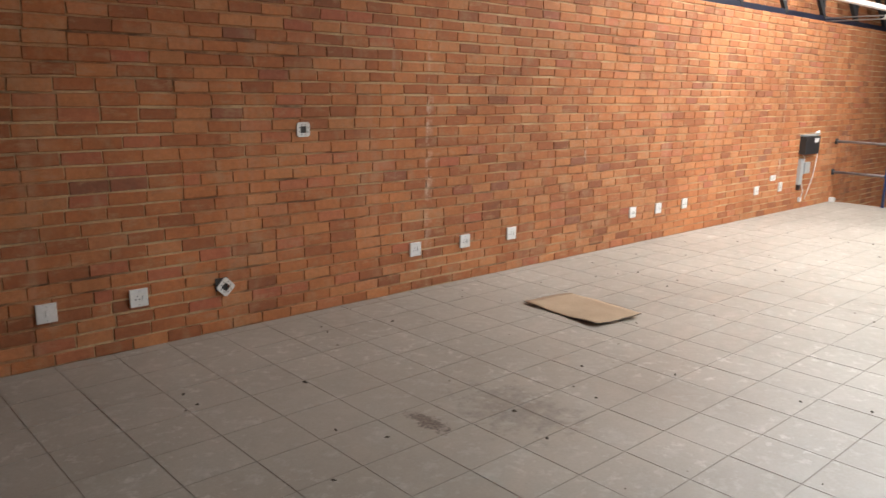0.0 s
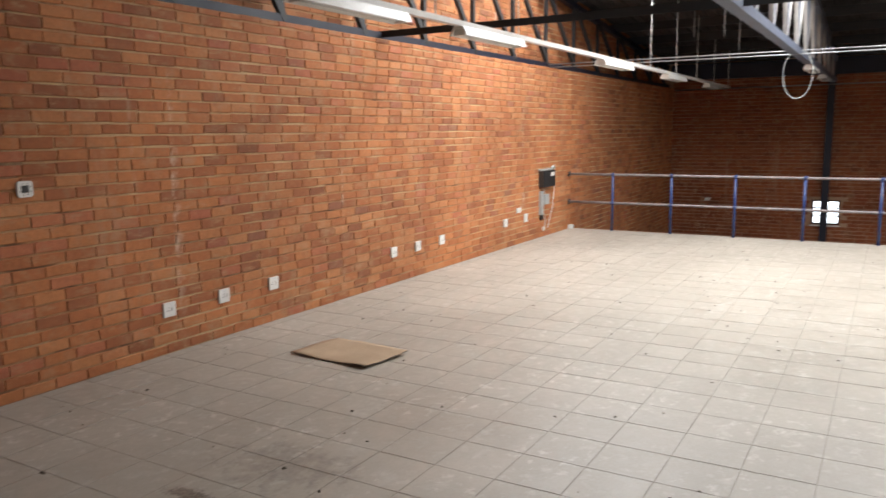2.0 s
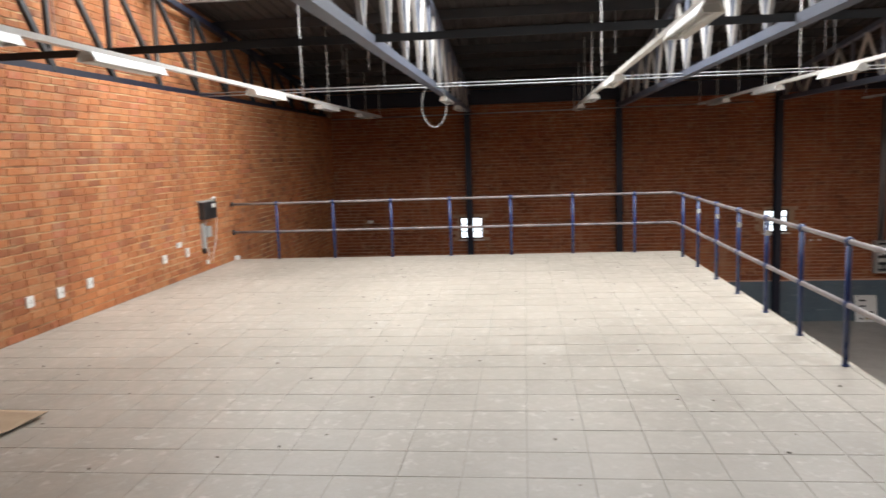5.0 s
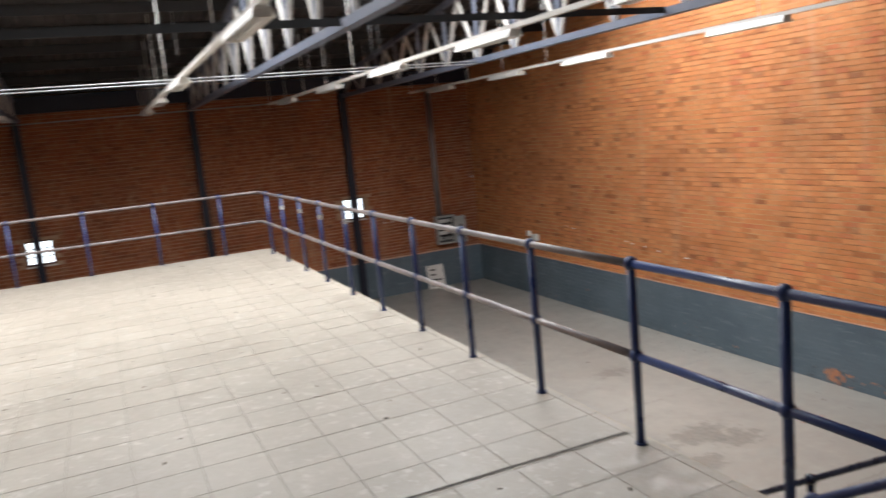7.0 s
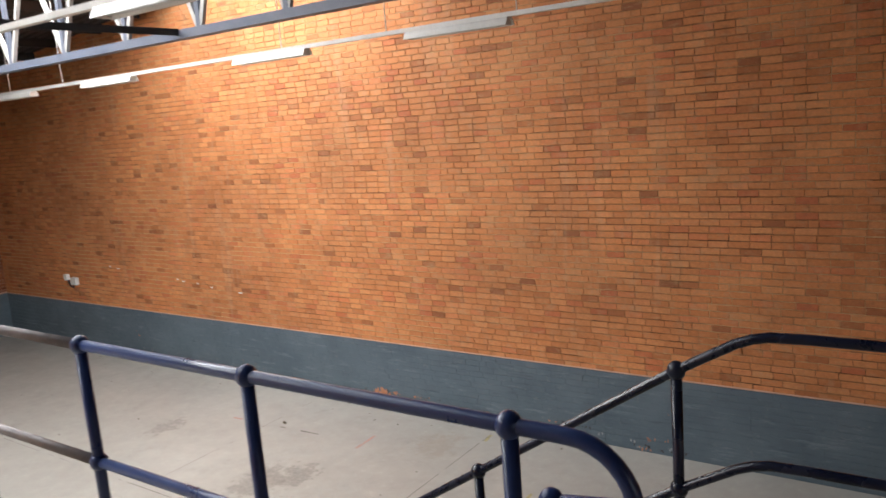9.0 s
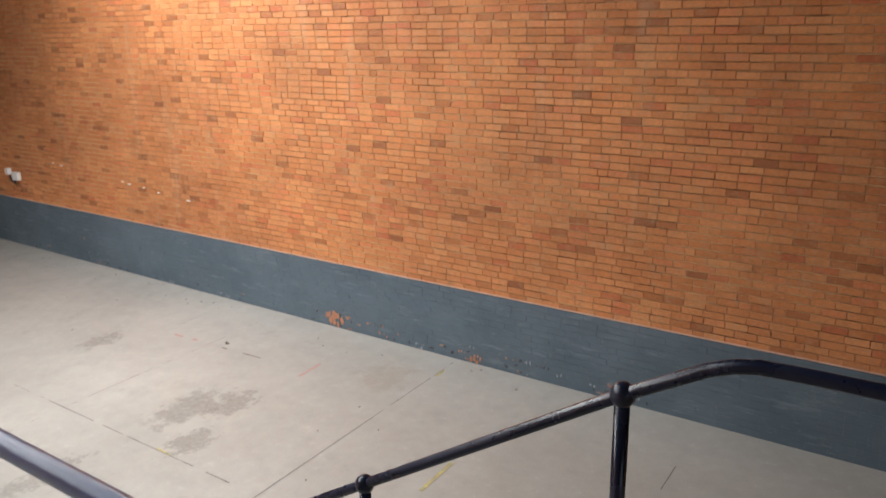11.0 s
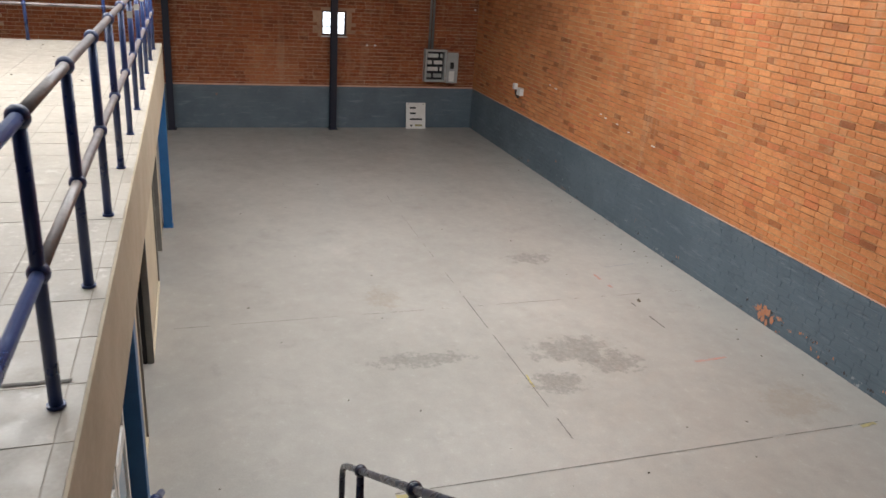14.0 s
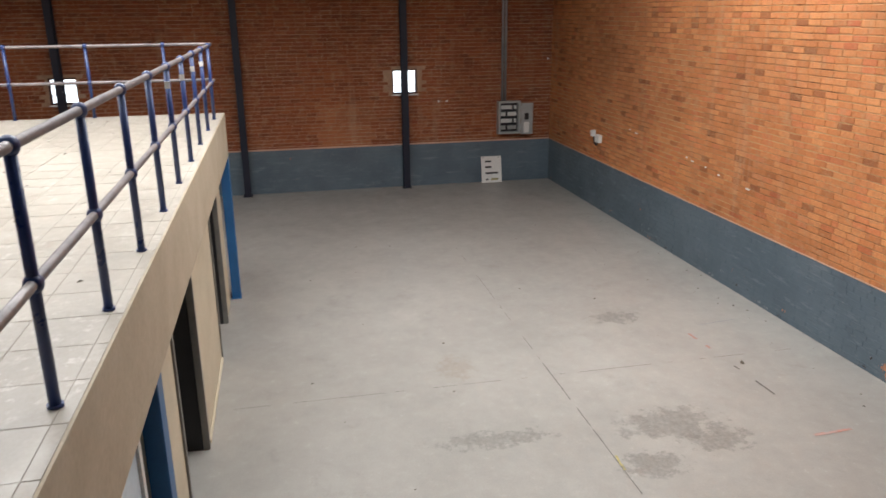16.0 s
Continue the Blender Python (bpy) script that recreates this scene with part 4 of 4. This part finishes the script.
so = sheet.modifiers.new("thickness", "SOLIDIFY")
so.thickness, so.offset = 0.006, -1
sheet.data.materials.append(M_CARDEDGE)
so.material_offset_rim = 1

# ---- rooms under the mezzanine ----
WY = -2.30
slab("wall_under_mezzanine", [(XB, 4.5, WY, WY + 0.22, GZ, -0.26), (6.45, 7.1, WY, WY + 0.22, GZ, -0.26), (8.55, 10.6, WY, WY + 0.22, GZ, -0.26), (11.83, 12.6, WY, WY + 0.22, GZ, -0.26),
      (4.5, 6.45, WY, WY + 0.22, -0.72, -0.26), (7.1, 8.55, WY, WY + 0.22, -0.72, -0.26), (10.6, 11.83, WY, WY + 0.22, -0.72, -0.26)], M_CREAM, "cream plastered wall below the mezzanine with doorways", "wall")
slab("wall_under_mezzanine_end", [(12.4, 12.6, WY + 0.22, YL, GZ, -0.26)], M_CREAM, "cream plastered end wall below the mezzanine", "wall")
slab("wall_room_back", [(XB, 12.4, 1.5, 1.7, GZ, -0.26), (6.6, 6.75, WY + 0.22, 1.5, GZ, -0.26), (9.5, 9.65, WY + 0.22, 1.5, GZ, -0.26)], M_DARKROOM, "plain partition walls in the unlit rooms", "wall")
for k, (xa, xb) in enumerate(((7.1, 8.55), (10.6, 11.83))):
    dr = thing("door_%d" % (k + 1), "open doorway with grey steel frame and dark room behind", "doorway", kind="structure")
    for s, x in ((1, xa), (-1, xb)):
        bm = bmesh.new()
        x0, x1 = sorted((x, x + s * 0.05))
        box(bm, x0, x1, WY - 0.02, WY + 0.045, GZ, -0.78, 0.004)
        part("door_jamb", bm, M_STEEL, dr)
        # Black strip on the reveal paints in the darkness of the doorway.
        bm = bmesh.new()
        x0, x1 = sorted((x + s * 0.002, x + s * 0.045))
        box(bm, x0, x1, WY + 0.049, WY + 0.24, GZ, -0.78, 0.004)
        part("inner_jamb", bm, M_BLACK, dr, "black reveal strip that gives the doorway its shade")
    bm = bmesh.new()
    box(bm, xa, xb, WY - 0.02, WY + 0.10, -0.778, -0.722, 0.004)
    part("door_head", bm, M_STEEL, dr)
bm = bmesh.new()
wd = thing("sliding_door", "white aluminium framed door with pale glazing below the mezzanine", "door")
for xa, xb, mat in ((4.55, 5.15, M_WHITE), (5.2, 5.85, M_WHITE)):
    bm = bmesh.new()
    for a in ((xa, xa + 0.07, GZ + 0.01, -0.75), (xb - 0.07, xb, GZ + 0.01, -0.75), (xa + 0.07, xb - 0.07, GZ + 0.01, GZ + 0.12), (xa + 0.07, xb - 0.07, -0.85, -0.75), (xa + 0.07, xb - 0.07, -1.85, -1.75)):
        box(bm, a[0], a[1], WY + 0.03, WY + 0.08, a[2], a[3])
    leaf = part("leaf_frame", bm, mat, wd)
    for za, zb in ((GZ + 0.121, -1.851), (-1.749, -0.851)):
        bm = bmesh.new()
        box(bm, xa + 0.071, xb - 0.071, WY + 0.05, WY + 0.056, za, zb)
        part("pane", bm, M_DOORPANE, leaf)
bm = bmesh.new()
box(bm, 4.5, 5.9, WY + 0.0, WY + 0.1, GZ, GZ + 0.009)
part("threshold", bm, M_STEEL, wd)
for x in (6.2, 12.86):
    cl = thing("support_column", "bright blue painted square steel column below the mezzanine", "column", "mezzanine columns")
    bm = bmesh.new()
    yo = EDGE + (0.09 if x < 12 else 0.0)
    box(bm, x - 0.09, x + 0.09, yo, yo + 0.13, GZ + 0.01, -0.622 if x < 12 else -0.25, 0.008)
    part("shaft", bm, M_BLUE, cl)
    bm = bmesh.new()
    box(bm, x - 0.11, x + 0.11, yo - 0.01, yo + 0.14, GZ, GZ + 0.01)
    part("base_plate", bm, M_BLUE, cl)
slab("skirting_dirt", [(6.5, 7.08, WY - 0.02, WY - 0.002, GZ, GZ + 0.05), (8.6, 10.58, WY - 0.02, WY - 0.002, GZ, GZ + 0.05)], M_CREAM, "low plaster skirting along the cream wall", "skirting")

# ---- marks and debris on the floors ----
rr = random.Random(11)


def ragged(name, pts_len, material, label, category, group=""):
    """A thin worn streak of broken patches from a to b."""
    (xa, ya), (xb, yb), w, z, gaps = pts_len
    bm = bmesh.new()
    L = math.hypot(xb - xa, yb - ya)
    d = ((xb - xa) / L, (yb - ya) / L)
    s = 0.0
    while s < L:
        e = min(L, s + rr.uniform(0.06, 0.22))
        if rr.random() > gaps:
            vs = []
            n = 5
            for k in range(n + 1):
                t = s + (e - s) * k / n
                vs.append((t, w * rr.uniform(0.25, 0.55)))
            for k in range(n, -1, -1):
                t = s + (e - s) * k / n
                vs.append((t, -w * rr.uniform(0.25, 0.55)))
            bm.faces.new([bm.verts.new((xa + d[0] * t - d[1] * o, ya + d[1] * t + d[0] * o, z)) for t, o in vs])
        s = e
    for f in bm.faces:
        if f.normal.z < 0:
            f.normal_flip()
    me = bpy.data.meshes.new(name)
    bm.to_mesh(me)
    bm.free()
    me.materials.append(material)
    return tagged(new(name, me), label, category, group, "stuff")


G = GZ + 0.003
ragged("floor_joint", ((5.9, -4.3), (5.9, -9.7), 0.011, G, 0.08), M_CRACK, "dark sawn joint in the concrete floor", "floor joint", "floor joints")
ragged("floor_joint", ((6.3, -6.16), (9.6, -6.17), 0.012, G, 0.2), M_CRACK, "dark sawn joint in the concrete floor", "floor joint", "floor joints")
ragged("floor_joint", ((9.7, -6.17), (14.5, -6.2), 0.007, G, 0.45), M_CRACK, "faint sawn joint in the concrete floor", "floor joint", "floor joints")
ragged("floor_joint", ((9.27, -2.5), (9.27, -9.6), 0.008, G, 0.35), M_CRACK, "faint sawn joint in the concrete floor", "floor joint", "floor joints")
ragged("floor_joint", ((2.6, -8.9), (2.6, -4.2), 0.012, G, 0.2), M_CRACK, "dark sawn joint in the concrete floor", "floor joint", "floor joints")
ragged("floor_marking", ((4.58, -7.0), (4.60, -8.35), 0.055, G + 0.001, 0.25), M_YELLOW, "worn yellow line on the concrete floor", "floor marking", "yellow marks")
ragged("floor_marking", ((5.86, -9.25), (5.88, -9.45), 0.05, G + 0.001, 0.1), M_YELLOW, "worn yellow line on the concrete floor", "floor marking", "yellow marks")
ragged("floor_marking", ((7.25, -6.17), (7.5, -6.19), 0.03, G + 0.001, 0.1), M_YELLOW, "worn yellow line on the concrete floor", "floor marking", "yellow marks")
ragged("floor_marking", ((5.86, -4.3), (5.86, -4.55), 0.05, G + 0.001, 0.1), M_YELLOW, "worn yellow line on the concrete floor", "floor marking", "yellow marks")
ragged("floor_marking", ((7.4, -8.3), (7.42, -8.75), 0.05, G + 0.001, 0.3), M_RED, "faded red line on the concrete floor", "floor marking", "red marks")
ragged("floor_marking", ((10.0, -8.35), (9.3, -8.4), 0.05, G + 0.001, 0.5), M_RED, "faded red line on the concrete floor", "floor marking", "red marks")
ragged("floor_marking", ((9.0, -8.4), (8.0, -8.45), 0.03, G + 0.001, 0.6), M_CRACK, "scratched line on the concrete floor", "floor marking")
ragged("floor_marking", ((10.2, -8.3), (10.3, -9.2), 0.018, G + 0.001, 0.4), M_CHIPPALE, "scratched pale line on the concrete floor", "floor marking")
ragged("expansion_joint", ((3.40, -2.4), (3.41, -0.9), 0.022, 0.003, 0.08), M_CRACK, "dark dirt-filled joint between floor tiles", "floor joint")


def blotches(name, cx, cy, z, rx, ry, n, smin, smax, material, label):
    """A cluster of small uneven flat stains."""
    bm = bmesh.new()
    for i in range(n):
        a, q = rr.uniform(0, 6.28), rr.random() ** 0.6
        x, y = cx + rx * q * math.cos(a), cy + ry * q * math.sin(a)
        s = rr.uniform(smin, smax)
        k = rr.randint(8, 12)
        st = rr.uniform(0.35, 0.8)
        bm.faces.new([bm.verts.new((x + s * rr.uniform(0.5, 1) * st * math.cos(6.283 * j / k), y + s * rr.uniform(0.5, 1) * math.sin(6.283 * j / k), z + 0.00008 * i)) for j in range(k)])
    me = bpy.data.meshes.new(name)
    bm.to_mesh(me)
    bm.free()
    me.materials.append(material)
    return tagged(new(name, me), label, "stain", kind="stuff")




def chip(x, y, z, s, material):
    bm = bmesh.new()
    k = 6
    ring = [bm.verts.new((x + s * rr.uniform(0.5, 1) * math.cos(6.283 * j / k), y + 0.55 * s * rr.uniform(0.5, 1) * math.sin(6.283 * j / k), z)) for j in range(k)]
    top = bm.verts.new((x, y, z + s * rr.uniform(0.25, 0.5)))
    for j in range(k):
        bm.faces.new((ring[j], ring[(j + 1) % k], top))
    bm.faces.new(ring[::-1])
    bm.transform(Matrix.Translation((x, y, 0)) @ Matrix.Rotation(rr.uniform(0, 3.1), 4, "Z") @ Matrix.Translation((-x, -y, 0)))
    return bm


for i in range(230):
    x, y = rr.uniform(1.5, 12.4), rr.uniform(-2.2, 4.8)
    tagged(finish("debris", chip(x, y, 0.0005, rr.uniform(0.006, 0.026), M_DEBRIS), M_DEBRIS), "small dry leaf or grit crumb on the tiles", "debris", "crumbs on the tiles")
for i in range(70):
    x, y = rr.uniform(3.0, 16), rr.uniform(-9.7, -2.8) if i % 3 else rr.uniform(-9.75, -9.2)
    tagged(finish("debris", chip(x, y, GZ + 0.0005, rr.uniform(0.01, 0.03), M_DEBRIS), M_DEBRIS), "small crumb of grit on the concrete", "debris", "crumbs on the concrete")
tagged(finish("rubble", chip(9.06, -8.54, GZ + 0.0005, 0.07, M_DEBRIS), M_DEBRIS), "dark lump of rubble on the concrete", "rubble")
blotches("peeled_paint", 0, 0, 0, 0.17, 0.10, 26, 0.03, 0.08, M_PEEL, "orange patch where paint has peeled off").matrix_basis = Matrix.Translation((8.12, YR + 0.0125, -2.66)) @ Euler((radians(90), 0, radians(180))).to_matrix().to_4x4()
blotches("peeled_paint", 0, 0, 0, 0.14, 0.05, 9, 0.02, 0.05, M_PEEL, "orange patch where paint has peeled off").matrix_basis = Matrix.Translation((5.6, YR + 0.0125, -2.72)) @ Euler((radians(90), 0, radians(180))).to_matrix().to_4x4()

for i in range(84):
    x = rr.uniform(3.2, 16.5) if i > 36 else rr.uniform(3.2, 8.0)
    z = rr.choice((-2.76, -2.72, -2.66, -2.6)) + rr.uniform(-0.01, 0.02)
    ob = blotches("paint_chip", 0, 0, 0, rr.uniform(0.03, 0.12), 0.018, rr.randint(2, 6), 0.008, 0.028, rr.choice((M_PEEL, M_CHIPDARK, M_CHIPDARK, M_CHIPPALE)), "small chip in the wall paint")
    ob.matrix_basis = Matrix.Translation((x, YR + 0.0075, z)) @ Euler((radians(90), 0, radians(180))).to_matrix().to_4x4()

# ---- floor tiles ----
TP, TX, TY = 0.344, 1.312, 0.017


def tile_verts(x0, x1, y0, y1, dz):
    b, h = 0.0015, 0.012
    return ([(x0, y0, -h), (x1, y0, -h), (x1, y1, -h), (x0, y1, -h), (x0 + b, y0 + b, dz), (x1 - b, y0 + b, dz), (x1 - b, y1 - b, dz), (x0 + b, y1 - b, dz)],
            [(4, 5, 6, 7), (0, 1, 5, 4), (1, 2, 6, 5), (2, 3, 7, 6), (3, 0, 4, 7)])


floor_ob = bpy.data.objects["mezzanine_floor"]
me_tile = bpy.data.meshes.new("floor_tile")
tv, tf = tile_verts(0.0013, TP - 0.0013, 0.0013, TP - 0.0013, 0.0)
me_tile.from_pydata(tv, [], tf)
me_tile.materials.append(M_TILE_P)
V, F = [], []
cand = []
i0, i1 = int((XB - TX) / TP) - 1, int((MEZX - TX) / TP) + 1
j0, j1 = int((EDGE - TY) / TP) - 1, int((YL - TY) / TP) + 1
count = 0
for i in range(i0, i1):
    for j in range(j0, j1):
        x0, y0 = TX + i * TP, TY + j * TP
        xa, xb, ya, yb = max(x0 + 0.0013, XB), min(x0 + TP - 0.0013, MEZX - 0.01), max(y0 + 0.0013, EDGE + 0.0), min(y0 + TP - 0.0013, YL - 0.006)
        if xb - xa < 0.03 or yb - ya < 0.03:
            continue
        whole = xb - xa > TP - 0.006 and yb - ya > TP - 0.006
        if whole and 1.9 < x0 < 6.6 and -2.4 < y0 < 4.6 and count < 300:
            t = new("floor_tile", me_tile)
            t.parent = floor_ob
            t.location = (x0, y0, rr.uniform(-0.0012, 0.0))
            t.rotation_euler = (rr.uniform(-0.002, 0.002), rr.uniform(-0.002, 0.002), 0)
            count += 1
        else:
            v, f = tile_verts(xa, xb, ya, yb, rr.uniform(-0.0012, 0))
            k = len(V)
            V += v
            F += [tuple(q + k for q in ff) for ff in f]
me = bpy.data.meshes.new("floor_tiles")
me.from_pydata(V, [], F)
me.materials.append(M_TILE)
ft = new("floor_tiles", me)
ft.parent = floor_ob
tagged(ft, kind="stuff")

# ---- bricks ----
BL, BH, JT, JV = 0.232, 0.085, 0.012, 0.007


def lay(wall, place, u0, u1, z0, z1, mats, single=None, holes=(), rng=5, wob=1.0):
    """Courses of stretchers. place(u, z, d) gives a point d in front of the wall; mats(u, z) the material's slot; single: a stretch laid brick by brick."""
    r = random.Random(rng)
    verts, faces, slots = [], [], []
    singles = []
    c = 0
    z = z0
    while z < z1 - 0.03:
        u = u0 - (BL / 2 if c % 2 else 0) + r.uniform(-0.012, 0.012)
        zt = min(z + BH - JT, z1)
        while u < u1 - 0.02:
            ln = BL * (0.5 if r.random() < 0.035 else 1) + r.uniform(-0.006, 0.006)
            a, b = max(u, u0) + JV / 2, min(u + ln, u1) - JV / 2
            u += ln
            if b - a < 0.02 or any(a < h[1] and b > h[0] and z < h[3] and zt > h[2] for h in holes):
                continue
            slot = mats((a + b) / 2, (z + zt) / 2)
            pr = (0.0042 + r.uniform(-0.002, 0.0025)) * wob if slot != 1 else 0.003 + r.uniform(-0.0015, 0.002)
            e = 0.0045 if slot != 1 else 0.003
            j = [r.uniform(-0.0035, 0.0035) * wob for _ in range(8)]
            za, zb = z + j[4], zt + j[5]
            g = 0.4 * e
            q = [(a + j[0], za, -0.004), (b + j[1], za + j[6], -0.004), (b + j[2], zb + j[7], -0.004), (a + j[3], zb, -0.004),
                 (a + j[0] + g, za + e, pr), (b + j[1] - g, za + j[6] + e, pr + r.uniform(-0.001, 0.001)), (b + j[2] - g, zb + j[7] - e, pr), (a + j[3] + g, zb - e, pr)]
            if single and slot == 0 and single[0] < a < single[1] and single[2] < z < single[3] and len(singles) < 300:
                singles.append(((a + b) / 2, (z + zt) / 2, b - a))
                continue
            k = len(verts)
            verts += [place(*p) for p in q]
            faces += [(k + 4, k + 5, k + 6, k + 7), (k, k + 1, k + 5, k + 4), (k + 1, k + 2, k + 6, k + 5), (k + 2, k + 3, k + 7, k + 6), (k + 3, k, k + 4, k + 7)]
            slots += [slot] * 5
        z += BH
        c += 1
    return verts, faces, slots, singles


def brick_wall(wall_name, place, span, mats, materials, single=None, holes=(), rng=5, flip=False, single_mat=None, wob=1.0):
    wall = bpy.data.objects[wall_name]
    verts, faces, slots, singles = lay(wall, place, *span, mats, single, holes, rng, wob)
    if flip:
        faces = [f[::-1] for f in faces]
    me = bpy.data.meshes.new("brickwork")
    me.from_pydata(verts, [], faces)
    for m in materials:
        me.materials.append(m)
    me.polygons.foreach_set("material_index", slots)
    ob = new("brickwork", me)
    ob.parent = wall
    tagged(ob, kind="stuff")
    r = random.Random(rng + 1)
    shapes = []
    for k in range(6):
        for ln in (BL - JV, BL / 2 - JV):
            j = [r.uniform(-0.003, 0.003) for _ in range(8)]
            hl, hh, e, g, pr = ln / 2, (BH - JT) / 2, 0.004, 0.0018, 0.0042
            q = [(-hl + j[0], -hh + j[4], -0.004), (hl + j[1], -hh + j[5], -0.004), (hl + j[2], hh + j[6], -0.004), (-hl + j[3], hh + j[7], -0.004),
                 (-hl + g + j[0], -hh + e + j[4], pr), (hl - g + j[1], -hh + e + j[5], pr), (hl - g + j[2], hh - e + j[6], pr), (-hl + g + j[3], hh - e + j[7], pr)]
            o = Vector(place(0, 0, 0))
            me = bpy.data.meshes.new("brick")
            fs = [(4, 5, 6, 7), (0, 1, 5, 4), (1, 2, 6, 5), (2, 3, 7, 6), (3, 0, 4, 7)]
            me.from_pydata([Vector(place(*p)) - o for p in q], [], [f[::-1] for f in fs] if flip else fs)
            me.materials.append(single_mat or M_BRICK_P)
            shapes.append(me)
    for u, z, ln in singles:
        me = shapes[2 * r.randrange(6) + (0 if ln > 0.16 else 1)]
        b = new("brick", me)
        b.parent = wall
        b.location = place(u, z, r.uniform(-0.0015, 0.0015))
        b.scale.x = ln / (BL - JV if ln > 0.16 else BL / 2 - JV)


north = lambda u, z, d: (u, YL - d, z)
south = lambda u, z, d: (u, YR + d, z)
east = lambda u, z, d: (XF - d, u, z)
brick_wall("wall_north", north, (XB, MEZX, 0.0, WALLTOP), lambda u, z: 0, [M_BRICK], single=(1.0, 5.6, 0.0, 1.36), rng=5)
brick_wall("wall_north", north, (MEZX, XF, GZ, WALLTOP), lambda u, z: 1 if z < DADO else 0, [M_BRICK, M_DADO], rng=15)
brick_wall("wall_north_upper", lambda u, z, d: (u, YL + 0.26 - d, z), (2.0, XF, WALLTOP + 0.02, 4.9), lambda u, z: 0, [M_BRICK], rng=25)
brick_wall("wall_south", south, (-1.0, XF, GZ + 0.01, 4.6), lambda u, z: 1 if z < DADO else 0, [M_BRICK_S, M_DADO], single=(3.0, 8.0, DADO, -0.6), rng=35, flip=True, wob=0.8, single_mat=M_BRICK_SP)


def east_slot(u, z):
    if z < DADO:
        return 1
    return 2 if -5.42 < u < -4.15 and z < -0.73 else 0


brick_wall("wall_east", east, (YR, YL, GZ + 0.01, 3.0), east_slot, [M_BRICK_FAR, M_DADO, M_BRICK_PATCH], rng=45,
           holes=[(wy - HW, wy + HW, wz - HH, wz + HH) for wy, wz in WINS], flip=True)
